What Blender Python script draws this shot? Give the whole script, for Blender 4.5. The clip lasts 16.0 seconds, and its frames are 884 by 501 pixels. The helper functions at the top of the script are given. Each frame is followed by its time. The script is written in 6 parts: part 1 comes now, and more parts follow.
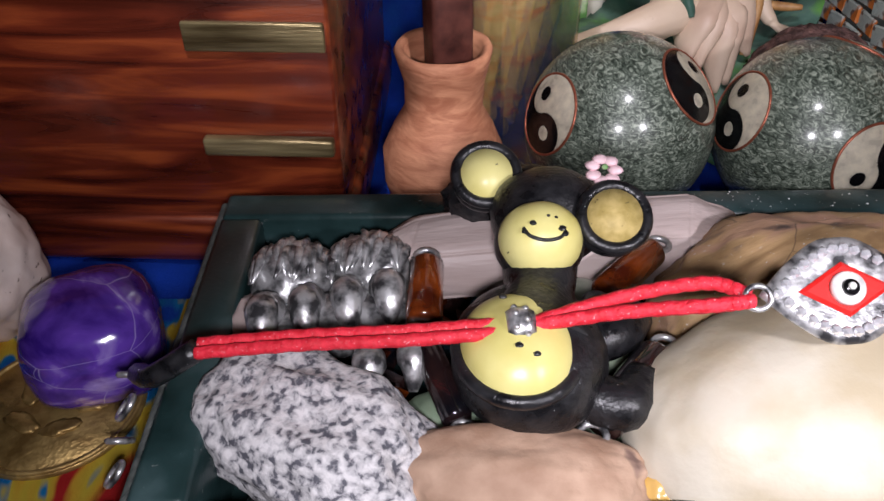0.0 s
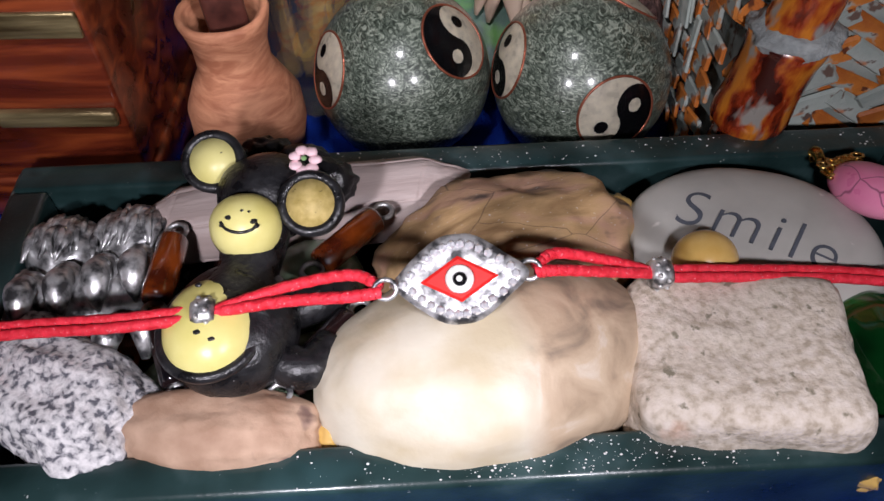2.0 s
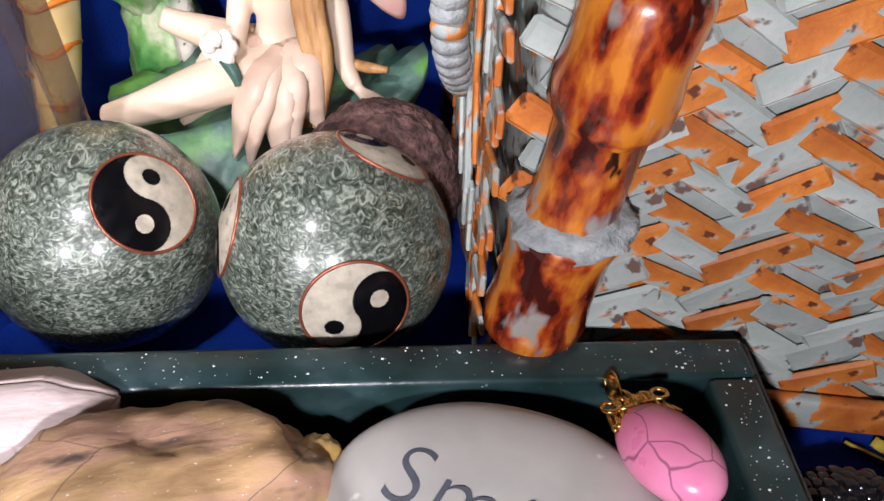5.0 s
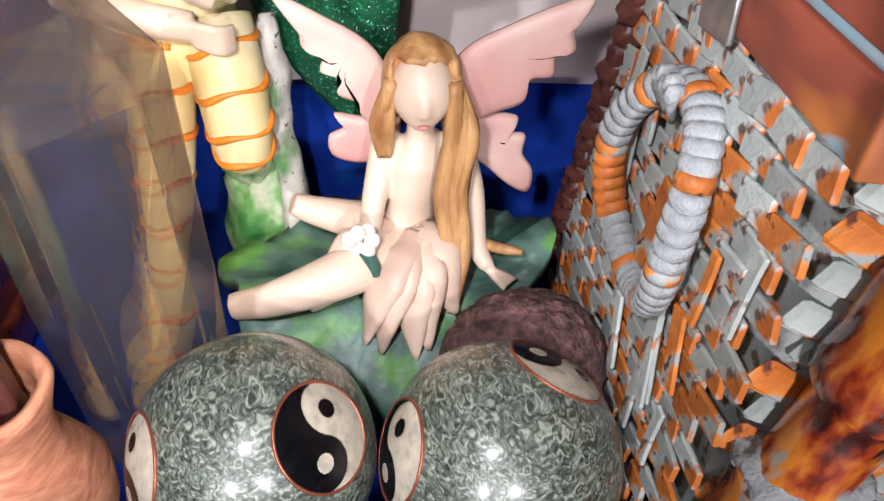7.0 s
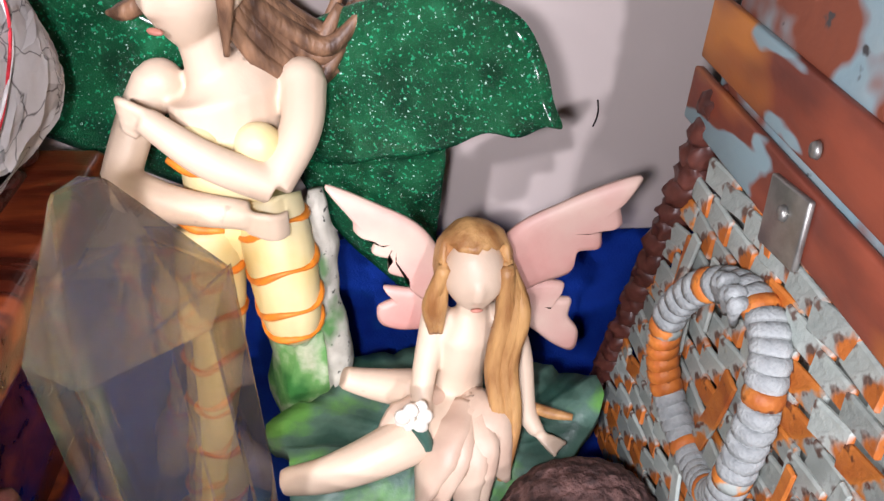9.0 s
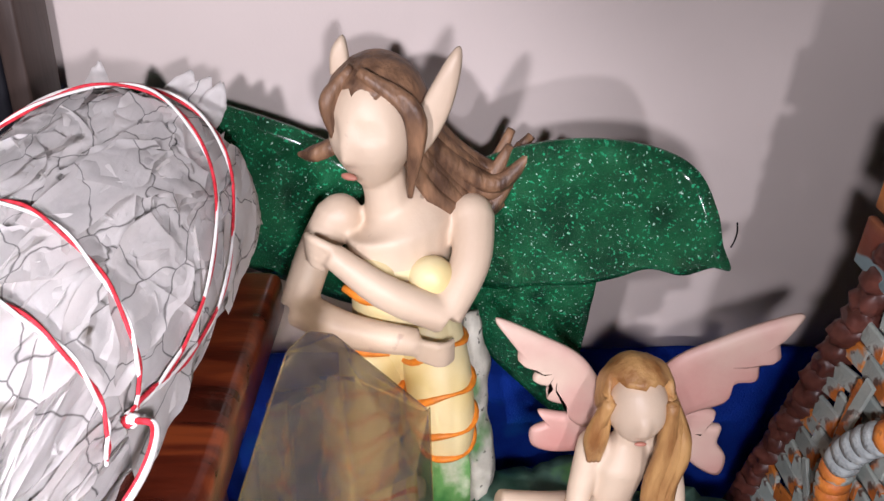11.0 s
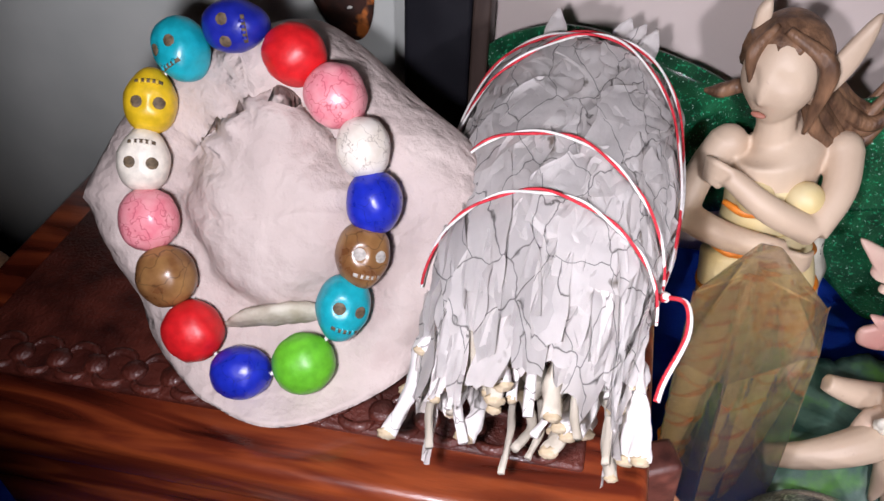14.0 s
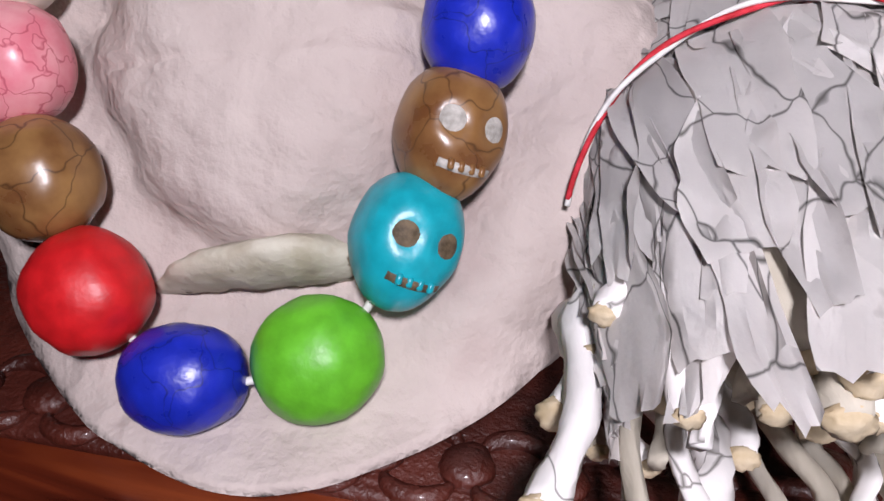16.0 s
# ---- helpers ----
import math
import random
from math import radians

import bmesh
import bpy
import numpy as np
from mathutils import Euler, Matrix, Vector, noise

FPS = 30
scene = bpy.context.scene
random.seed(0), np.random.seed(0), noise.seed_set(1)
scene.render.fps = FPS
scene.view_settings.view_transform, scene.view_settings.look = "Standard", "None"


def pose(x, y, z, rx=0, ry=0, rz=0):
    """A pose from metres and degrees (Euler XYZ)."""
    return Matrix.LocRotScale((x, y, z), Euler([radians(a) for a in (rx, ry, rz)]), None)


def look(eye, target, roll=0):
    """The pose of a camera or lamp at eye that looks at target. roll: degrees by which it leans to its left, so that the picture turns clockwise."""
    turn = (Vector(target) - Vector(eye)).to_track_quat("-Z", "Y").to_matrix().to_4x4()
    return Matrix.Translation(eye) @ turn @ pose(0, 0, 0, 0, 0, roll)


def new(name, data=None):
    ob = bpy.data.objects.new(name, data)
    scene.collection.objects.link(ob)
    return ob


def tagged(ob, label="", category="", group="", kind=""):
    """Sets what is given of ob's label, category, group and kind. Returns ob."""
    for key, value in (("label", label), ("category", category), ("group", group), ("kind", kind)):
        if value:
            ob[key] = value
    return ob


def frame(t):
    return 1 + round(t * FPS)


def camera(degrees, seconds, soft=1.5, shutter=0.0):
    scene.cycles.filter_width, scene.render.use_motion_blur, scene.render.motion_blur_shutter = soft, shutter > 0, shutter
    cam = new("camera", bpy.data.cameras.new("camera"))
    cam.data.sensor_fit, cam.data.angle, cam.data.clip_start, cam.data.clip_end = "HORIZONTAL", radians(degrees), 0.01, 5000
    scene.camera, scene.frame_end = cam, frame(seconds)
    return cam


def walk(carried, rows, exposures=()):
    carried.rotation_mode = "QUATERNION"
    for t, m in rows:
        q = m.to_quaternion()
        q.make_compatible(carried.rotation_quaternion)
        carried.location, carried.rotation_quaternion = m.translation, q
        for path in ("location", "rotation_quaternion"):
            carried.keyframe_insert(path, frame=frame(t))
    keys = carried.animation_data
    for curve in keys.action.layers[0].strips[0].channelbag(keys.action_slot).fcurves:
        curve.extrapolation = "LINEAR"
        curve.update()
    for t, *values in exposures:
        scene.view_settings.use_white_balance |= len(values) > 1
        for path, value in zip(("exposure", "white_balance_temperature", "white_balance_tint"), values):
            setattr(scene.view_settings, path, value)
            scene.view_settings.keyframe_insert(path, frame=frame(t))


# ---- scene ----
cam = camera(58.9, 16.0)
PATH = [
    (0, (-0.00407, 0.01035, 0.13143), (0.00277, 0.40052, -0.18117), -0.0),
    (0.5, (0.00891, 0.00778, 0.14685), (0.01217, 0.37900, -0.18810), -1.5),
    (1, (0.01645, 0.00530, 0.15580), (0.01993, 0.35357, -0.20294), -1.7),
    (1.5, (0.03043, 0.00761, 0.16526), (0.02958, 0.33921, -0.20896), -2.8),
    (2, (0.05046, 0.00965, 0.16280), (0.05709, 0.33420, -0.21749), -2.0),
    (2.5, (0.06812, 0.01528, 0.15810), (0.07904, 0.33980, -0.22212), -1.9),
    (3, (0.08756, 0.01823, 0.15534), (0.10427, 0.34449, -0.22318), -1.5),
    (3.5, (0.10376, 0.02058, 0.14974), (0.12160, 0.34793, -0.22779), -1.4),
    (4, (0.11352, 0.02457, 0.14434), (0.13758, 0.36317, -0.22277), 0.1),
    (4.5, (0.11329, 0.04324, 0.13965), (0.13830, 0.40117, -0.20858), 0.7),
    (5, (0.10826, 0.06306, 0.14093), (0.13237, 0.42829, -0.19969), 1.7),
    (7.3, (0.06278, 0.09714, 0.16691), (0.12105, 0.47253, -0.15818), 4.1),
    (7.5, (0.06208, 0.09823, 0.16918), (0.11879, 0.47325, -0.15662), 3.7),
    (8, (0.05908, 0.09744, 0.17409), (0.11254, 0.47521, -0.14906), 2.9),
    (8.5, (0.05647, 0.10041, 0.17982), (0.10827, 0.48815, -0.13159), 3.2),
    (9, (0.05664, 0.11024, 0.18271), (0.10945, 0.51081, -0.11182), 2.3),
    (9.2, (0.05589, 0.11335, 0.18540), (0.10814, 0.52250, -0.09720), 2.3),
    (11.3, (0.02744, 0.11477, 0.20019), (0.03032, 0.53983, -0.06308), 0.2),
    (11.5, (0.02344, 0.11175, 0.20241), (0.01343, 0.52958, -0.07202), -0.3),
    (12, (0.01461, 0.10400, 0.22078), (-0.03473, 0.49623, -0.08536), -2.9),
    (12.5, (0.01046, 0.09480, 0.23918), (-0.05697, 0.47188, -0.08217), -3.9),
    (13, (0.00722, 0.08217, 0.25456), (-0.06714, 0.45717, -0.06770), -4.3),
    (13.5, (-0.00520, 0.07615, 0.25115), (-0.08220, 0.44934, -0.07259), -3.7),
    (14, (-0.02363, 0.07827, 0.23159), (-0.10158, 0.44939, -0.09429), -2.9),
    (14.5, (-0.03756, 0.09624, 0.20415), (-0.10202, 0.46907, -0.12272), -0.9),
    (15, (-0.04956, 0.10776, 0.17834), (-0.09699, 0.50995, -0.11490), 1.4),
    (15.5, (-0.05230, 0.11936, 0.16845), (-0.09996, 0.52415, -0.12115), 1.2),
    (16, (-0.05471, 0.12275, 0.16397), (-0.11094, 0.52825, -0.12310), 0.9),
]
walk(cam, [(t, look(e, g, r)) for t, e, g, r in PATH],
     exposures=[(0, -0.5), (1.5, -0.55), (3, -0.4), (4, 0.1), (5, 0.6), (7.5, 0.55), (9, 0.5), (11.5, -0.1), (12.5, -0.2), (13.5, -0.25), (15, -0.55), (16, -0.6)])

# ---- light: a dim room and the small white torch ----
world = bpy.data.worlds.new("world")
scene.world = world
world.use_nodes = True
world.node_tree.nodes["Background"].inputs[0].default_value = (0.75, 0.8, 1.0, 1)
world.node_tree.nodes["Background"].inputs[1].default_value = 0.17


def torch(eye, target, watts, cone, blend=0.6, radius=0.006, colour=(1.0, 0.955, 1.06)):
    data = bpy.data.lights.new("torch", "SPOT")
    data.energy, data.spot_size, data.spot_blend, data.shadow_soft_size, data.color = watts, radians(cone), blend, radius, colour
    ob = new("torch", data)
    ob.matrix_world = look(eye, target)
    return ob


torch((-0.002, 0.000, 0.128), (-0.010, 0.11, 0.022), 1.05, 86, 0.35)
torch((0.098, 0.006, 0.132), (0.114, 0.12, 0.030), 0.92, 100, 0.35)
torch((0.042, 0.100, 0.182), (0.055, 0.27, 0.100), 0.82, 92, 0.5)
torch((-0.045, 0.085, 0.215), (-0.058, 0.21, 0.135), 1.45, 82, 0.5)

# ---- helpers for meshes ----


def part(name, bm, material, parent=None, label="", smooth=True, m=None):
    me = bpy.data.meshes.new(name)
    bmesh.ops.recalc_face_normals(bm, faces=bm.faces[:])
    bm.to_mesh(me)
    bm.free()
    for mt in (material if isinstance(material, (list, tuple)) else [material]):
        me.materials.append(mt)
    if smooth:
        me.polygons.foreach_set("use_smooth", [True] * len(me.polygons))
    ob = new(name, me)
    if m is not None:
        ob.matrix_world = m
    if parent is not None:
        ob.parent = parent
    if label:
        ob["label"] = label
    return ob


def root(name, m, label, category, group="", kind=""):
    ob = new(name)
    ob.empty_display_size = 0.005
    ob.matrix_world = m
    return tagged(ob, label, category, group, kind)


def add(bm, other, m=None, mat_index=None):
    """Moves the mesh of another bmesh into bm."""
    if m is not None:
        bmesh.ops.transform(other, matrix=m, verts=other.verts[:])
    if mat_index is not None:
        for f in other.faces:
            f.material_index = mat_index
    me = bpy.data.meshes.new("tmp")
    other.to_mesh(me)
    other.free()
    bm.from_mesh(me)
    bpy.data.meshes.remove(me)
    return bm


def nz(v, k, seed=0.0):
    return noise.noise(Vector((v[0] * k + seed * 7.3, v[1] * k - seed * 3.1, v[2] * k + seed * 1.7)))


def blob(dims, amp=0.05, k=1.5, seed=0.0, sub=4, square=2.0, ridged=0.0):
    """A closed lump of half sizes dims; square over 2 makes it boxier; amp and k set its unevenness."""
    bm = bmesh.new()
    bmesh.ops.create_icosphere(bm, subdivisions=sub, radius=1)
    for v in bm.verts:
        c = v.co.normalized()
        s = (abs(c.x) ** square + abs(c.y) ** square + abs(c.z) ** square) ** (-1 / square)
        n = nz(c, k, seed) + 0.5 * nz(c, k * 2.3, seed + 5) + 0.22 * nz(c, k * 6, seed + 9)
        if ridged:
            n += ridged * (abs(nz(c, k * 3, seed + 2)) - 0.2)
        c = c * s * (1 + amp * n)
        v.co = Vector((c.x * dims[0], c.y * dims[1], c.z * dims[2]))
    return bm


def block(sx, sy, sz, bev=0.0, seg=2, at=(0, 0, 0)):
    bm = bmesh.new()
    bmesh.ops.create_cube(bm, size=1)
    bmesh.ops.scale(bm, vec=(sx, sy, sz), verts=bm.verts[:])
    if bev:
        bmesh.ops.bevel(bm, geom=bm.edges[:], offset=bev, segments=seg, affect="EDGES", profile=0.5)
    bmesh.ops.translate(bm, vec=at, verts=bm.verts[:])
    return bm


def lathe(profile, seg=48, wob=0.0, seed=0.0):
    bm = bmesh.new()
    rings = []
    for r, z in profile:
        ring = []
        for i in range(seg):
            a = 2 * math.pi * i / seg
            rr = r * (1 + wob * nz((math.cos(a), math.sin(a), z * 60), 1.6, seed))
            ring.append(bm.verts.new((rr * math.cos(a), rr * math.sin(a), z)))
        rings.append(ring)
    for a, b in zip(rings, rings[1:]):
        for i in range(seg):
            bm.faces.new((a[i], a[(i + 1) % seg], b[(i + 1) % seg], b[i]))
    for ring in (rings[0], rings[-1]):
        bm.faces.new(ring)
    return bm


def smooth_line(pts, n):
    """n points of a smooth curve through pts."""
    p = [Vector(q) for q in pts]
    p = [p[0] * 2 - p[1]] + p + [p[-1] * 2 - p[-2]]
    out = []
    for i in range(n):
        u = i / (n - 1) * (len(p) - 3)
        j = min(int(u), len(p) - 4)
        t = u - j
        a, b, c, d = p[j:j + 4]
        out.append(0.5 * ((2 * b) + (c - a) * t + (2 * a - 5 * b + 4 * c - d) * t * t + (3 * b - a - 3 * c + d) * t ** 3))
    return out


def tube(pts, radius, seg=10, n=0, flat=1.0, closed=False, wob=0.0, seed=0.0):
    """A round rope through pts; radius is a number, a list along it, or a function of 0..1."""
    if n:
        pts = smooth_line(pts, n)
    pts = [Vector(p) for p in pts]
    bm = bmesh.new()
    rings = []
    side = None
    last = len(pts) - 1
    for i, p in enumerate(pts):
        if closed:
            d = (pts[(i + 1) % len(pts)] - pts[i - 1]).normalized()
        else:
            d = (pts[min(i + 1, last)] - pts[max(i - 1, 0)]).normalized()
        if side is None:
            side = d.orthogonal().normalized()
        side = (side - d * side.dot(d)).normalized()
        up = d.cross(side)
        u = i / max(last, 1)
        if callable(radius):
            r = radius(u)
        elif isinstance(radius, (list, tuple)):
            w = u * (len(radius) - 1)
            j = min(int(w), len(radius) - 2)
            r = radius[j] * (1 - (w - j)) + radius[j + 1] * (w - j)
        else:
            r = radius
        ring = []
        for k in range(seg):
            a = 2 * math.pi * k / seg
            rr = r * (1 + (wob * nz((math.cos(a) * 2, math.sin(a) * 2, u * 9), 1.0, seed) if wob else 0))
            ring.append(bm.verts.new(p + side * (math.cos(a) * rr) + up * (math.sin(a) * rr * flat)))
        rings.append(ring)
    pairs = list(zip(rings, rings[1:])) + ([(rings[-1], rings[0])] if closed else [])
    for a, b in pairs:
        for k in range(seg):
            bm.faces.new((a[k], a[(k + 1) % seg], b[(k + 1) % seg], b[k]))
    if not closed:
        bm.faces.new(rings[0])
        bm.faces.new(rings[-1])
    return bm


def fuse(bm, voxel=0.0006, rounds=6):
    """Melts overlapping closed forms into one smooth skin."""
    me = bpy.data.meshes.new("tmp")
    bm.to_mesh(me)
    bm.free()
    ob = new("tmp_skin", me)
    md = ob.modifiers.new("remesh", "REMESH")
    md.mode, md.voxel_size, md.use_smooth_shade = "VOXEL", voxel, True
    sm = ob.modifiers.new("smooth", "SMOOTH")
    sm.factor, sm.iterations = 0.5, rounds
    out = bpy.data.meshes.new_from_object(ob.evaluated_get(bpy.context.evaluated_depsgraph_get()))
    bpy.data.objects.remove(ob)
    res = bmesh.new()
    res.from_mesh(out)
    return res


def plate(outline, thick, bulge=0.0, n=0):
    """A closed 2D outline (x, z) as a plate of that thickness in y, tessellated by rings to its middle."""
    pts = [Vector((x, 0, z)) for x, z in outline]
    if n:
        p = smooth_line(pts + [pts[0]], n + 1)[:-1]
        pts = p
    c = sum(pts, Vector()) / len(pts)
    bm = bmesh.new()
    for s in (1, -1):
        rings = []
        for f in (1.0, 0.85, 0.6, 0.3):
            rings.append([bm.verts.new((c.x + (q.x - c.x) * f, s * thick / 2 * (1 if f < 1 else 0.35) + bulge * (1 - f * f), c.z + (q.z - c.z) * f)) for q in pts])
        for a, b in zip(rings, rings[1:]):
            for i in range(len(pts)):
                j = (i + 1) % len(pts)
                bm.faces.new((a[i], a[j], b[j], b[i]))
        bm.faces.new(rings[-1])
        if s == 1:
            first = rings[0]
        else:
            for i in range(len(pts)):
                j = (i + 1) % len(pts)
                bm.faces.new((first[i], first[j], rings[0][j], rings[0][i]))
    return bm


# ---- materials ----


def mat(name, cols, scale=150.0, rough=0.5, metal=0.0, bump=0.2, bscale=0.0, spots=None, coat=0.0, stretch=(1, 1, 1), detail=6.0,
        dist=0.0, rvar=0.12, rand=0.0, trans=0.0, ior=1.5, spec=0.5, sss=0.0, cracks=None, depth=0.0006, alpha=1.0):
    """A procedural surface: noise through a ramp of colours, grain, optional spots and cracks, and relief."""
    m = bpy.data.materials.new(name)
    m.use_nodes = True
    nt = m.node_tree
    nd, ln = nt.nodes, nt.links
    b = nd["Principled BSDF"]
    tc = nd.new("ShaderNodeTexCoord")
    mp = nd.new("ShaderNodeMapping")
    mp.inputs["Scale"].default_value = stretch
    ln.new(tc.outputs["Object"], mp.inputs[0])
    vec = mp.outputs[0]
    n1 = nd.new("ShaderNodeTexNoise")
    n1.inputs["Scale"].default_value, n1.inputs["Detail"].default_value, n1.inputs["Distortion"].default_value = scale, detail, dist
    ln.new(vec, n1.inputs[0])
    ramp = nd.new("ShaderNodeValToRGB")
    while len(ramp.color_ramp.elements) < len(cols):
        ramp.color_ramp.elements.new(0.5)
    for e, (p, c) in zip(ramp.color_ramp.elements, cols):
        e.position, e.color = p, (*c, 1)
    ln.new(n1.outputs[0], ramp.inputs[0])
    col = ramp.outputs[0]
    if rand:
        oi = nd.new("ShaderNodeObjectInfo")
        hs = nd.new("ShaderNodeHueSaturation")
        mr = nd.new("ShaderNodeMapRange")
        mr.inputs[3].default_value, mr.inputs[4].default_value = 1 - rand, 1 + rand
        ln.new(oi.outputs["Random"], mr.inputs[0])
        ln.new(mr.outputs[0], hs.inputs["Value"])
        ln.new(col, hs.inputs["Color"])
        col = hs.outputs[0]
    for sp in (spots or ()):
        c, k, lo, hi = sp
        n2 = nd.new("ShaderNodeTexNoise")
        n2.inputs["Scale"].default_value, n2.inputs["Detail"].default_value = k, 3.0
        ln.new(vec, n2.inputs[0])
        r2 = nd.new("ShaderNodeMapRange")
        r2.inputs[1].default_value, r2.inputs[2].default_value = lo, hi
        ln.new(n2.outputs[0], r2.inputs[0])
        mx = nd.new("ShaderNodeMix")
        mx.data_type = "RGBA"
        ln.new(r2.outputs[0], mx.inputs[0])
        ln.new(col, mx.inputs[6])
        mx.inputs[7].default_value = (*c, 1)
        col = mx.outputs[2]
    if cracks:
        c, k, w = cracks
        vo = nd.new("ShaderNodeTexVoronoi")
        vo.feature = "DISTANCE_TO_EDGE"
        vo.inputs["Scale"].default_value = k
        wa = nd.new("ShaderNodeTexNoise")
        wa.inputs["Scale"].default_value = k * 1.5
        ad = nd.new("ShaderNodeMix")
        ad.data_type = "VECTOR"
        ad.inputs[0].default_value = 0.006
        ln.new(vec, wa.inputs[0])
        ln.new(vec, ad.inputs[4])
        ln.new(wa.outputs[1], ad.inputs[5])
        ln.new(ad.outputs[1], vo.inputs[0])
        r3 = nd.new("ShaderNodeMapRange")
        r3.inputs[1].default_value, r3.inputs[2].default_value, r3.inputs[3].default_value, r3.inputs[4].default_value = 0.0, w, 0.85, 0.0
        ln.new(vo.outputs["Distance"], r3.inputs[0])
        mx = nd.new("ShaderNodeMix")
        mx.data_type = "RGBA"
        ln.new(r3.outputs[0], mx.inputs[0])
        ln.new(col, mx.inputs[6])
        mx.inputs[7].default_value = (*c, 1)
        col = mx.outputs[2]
    ln.new(col, b.inputs["Base Color"])
    rr = nd.new("ShaderNodeMapRange")
    rr.inputs[3].default_value, rr.inputs[4].default_value = max(rough - rvar, 0.02), min(rough + rvar, 1)
    ln.new(n1.outputs[0], rr.inputs[0])
    ln.new(rr.outputs[0], b.inputs["Roughness"])
    b.inputs["Metallic"].default_value = metal
    b.inputs["Coat Weight"].default_value = coat
    b.inputs["Coat Roughness"].default_value = 0.12
    b.inputs["Transmission Weight"].default_value = trans
    b.inputs["IOR"].default_value = ior
    b.inputs["Specular IOR Level"].default_value = spec
    b.inputs["Subsurface Weight"].default_value = sss
    b.inputs["Subsurface Radius"].default_value = (0.004, 0.002, 0.0015)
    b.inputs["Subsurface Scale"].default_value = 0.5
    b.inputs["Alpha"].default_value = alpha
    if bump:
        n3 = nd.new("ShaderNodeTexNoise")
        n3.inputs["Scale"].default_value, n3.inputs["Detail"].default_value = bscale or scale * 4, 5.0
        ln.new(vec, n3.inputs[0])
        bp = nd.new("ShaderNodeBump")
        bp.inputs["Strength"].default_value, bp.inputs["Distance"].default_value = bump, depth
        ln.new(n3.outputs[0], bp.inputs["Height"])
        ln.new(bp.outputs[0], b.inputs["Normal"])
    return m


def plain(name, c, rough=0.4, metal=0.0, bump=0.08, vary=0.18, scale=400.0, **kw):
    d = tuple(x * (1 - vary) for x in c)
    l = tuple(min(1, x * (1 + vary * 0.6)) for x in c)
    return mat(name, [(0.35, d), (0.65, l)], scale=scale, rough=rough, metal=metal, bump=bump, **kw)


WALL = mat("wall_paint", [(0.3, (0.58, 0.50, 0.465)), (0.7, (0.64, 0.555, 0.52))], scale=12, rough=0.75, bump=0.12, bscale=900, depth=0.0003)
ROOM = plain("room_paint", (0.5, 0.46, 0.44), rough=0.9, scale=8)
CLOTH = mat("blue_cloth", [(0.3, (0.005, 0.03, 0.30)), (0.7, (0.012, 0.08, 0.60))], scale=45, rough=0.85, bump=0.5, bscale=1500, depth=0.0004, spec=0.2,
            spots=[((0.01, 0.10, 0.5), 60, 0.6, 0.75)])
MAHOG = mat("red_wood", [(0.3, (0.020, 0.003, 0.002)), (0.5, (0.105, 0.016, 0.006)), (0.68, (0.25, 0.050, 0.013))], scale=28, stretch=(0.6, 4, 5), rough=0.3,
            bump=0.15, bscale=500, coat=0.5, dist=1.2, depth=0.0004)
CARVED = mat("carved_wood", [(0.3, (0.02, 0.004, 0.003)), (0.7, (0.10, 0.02, 0.012))], scale=90, rough=0.4, bump=0.7, bscale=1200, coat=0.2, depth=0.0006)
MARBLE = mat("green_marble", [(0.3, (0.006, 0.016, 0.015)), (0.55, (0.018, 0.042, 0.042)), (0.72, (0.055, 0.095, 0.098))], scale=60, rough=0.32, bump=0.12, bscale=900,
             spots=[((0.35, 0.38, 0.36), 900, 0.72, 0.80), ((0.03, 0.07, 0.075), 40, 0.6, 0.8)], coat=0.2)
EDGE = mat("rough_marble", [(0.3, (0.03, 0.04, 0.037)), (0.7, (0.13, 0.14, 0.13))], scale=300, rough=0.8, bump=0.8, bscale=900)

# ---- setting ----
floor = part("floor", block(3.0, 3.0, 0.04, at=(0, 0.3 - 1.5, -0.022)), ROOM, smooth=False)
tagged(floor, "dark shelf board under the blue cloth", "shelf", kind="structure")


def cloth_sheet():
    bm = bmesh.new()
    nx, ny = 150, 110
    grid = []
    for j in range(ny):
        row = []
        for i in range(nx):
            x = -0.40 + 0.80 * i / (nx - 1)
            v = j / (ny - 1)
            y, z = -0.06 + 0.36 * min(v / 0.86, 1), 0.0035
            if v > 0.86:
                w = (v - 0.86) / 0.14
                y, z = 0.288 + 0.004 * w, 0.0075 + 0.047 * w
            elif y > 0.27:
                z += ((y - 0.27) / 0.03) ** 2 * 0.004
                y = 0.27 + (y - 0.27) * 0.6
            z += 0.0014 * nz((x, y, 0), 30, 1) + 0.0006 * nz((x, y, 0), 90, 2)
            row.append(bm.verts.new((x, y, z)))
        grid.append(row)
    for j in range(ny - 1):
        for i in range(nx - 1):
            bm.faces.new((grid[j][i], grid[j][i + 1], grid[j + 1][i + 1], grid[j + 1][i]))
    bmesh.ops.solidify(bm, geom=bm.faces[:], thickness=0.0008)
    return bm


tagged(part("tablecloth", cloth_sheet(), CLOTH), "deep blue printed cotton cloth spread on the shelf", "cloth")
wall = part("wall_north", block(3.0, 0.1, 2.2, at=(0, 0.349, 0.9)), WALL, smooth=False)
tagged(wall, "pale pink painted wall behind the altar", "wall", kind="structure")
for nm, sz, at in (("wall_west", (0.1, 3.0, 2.2), (-1.55, -1.2, 0.9)), ("wall_east", (0.1, 3.0, 2.2), (1.55, -1.2, 0.9)), ("wall_south", (3.2, 0.1, 2.2), (0, -2.75, 0.9))):
    tagged(part(nm, block(*sz, at=at), ROOM, smooth=False), "plain dim painted room wall", "wall", kind="structure")
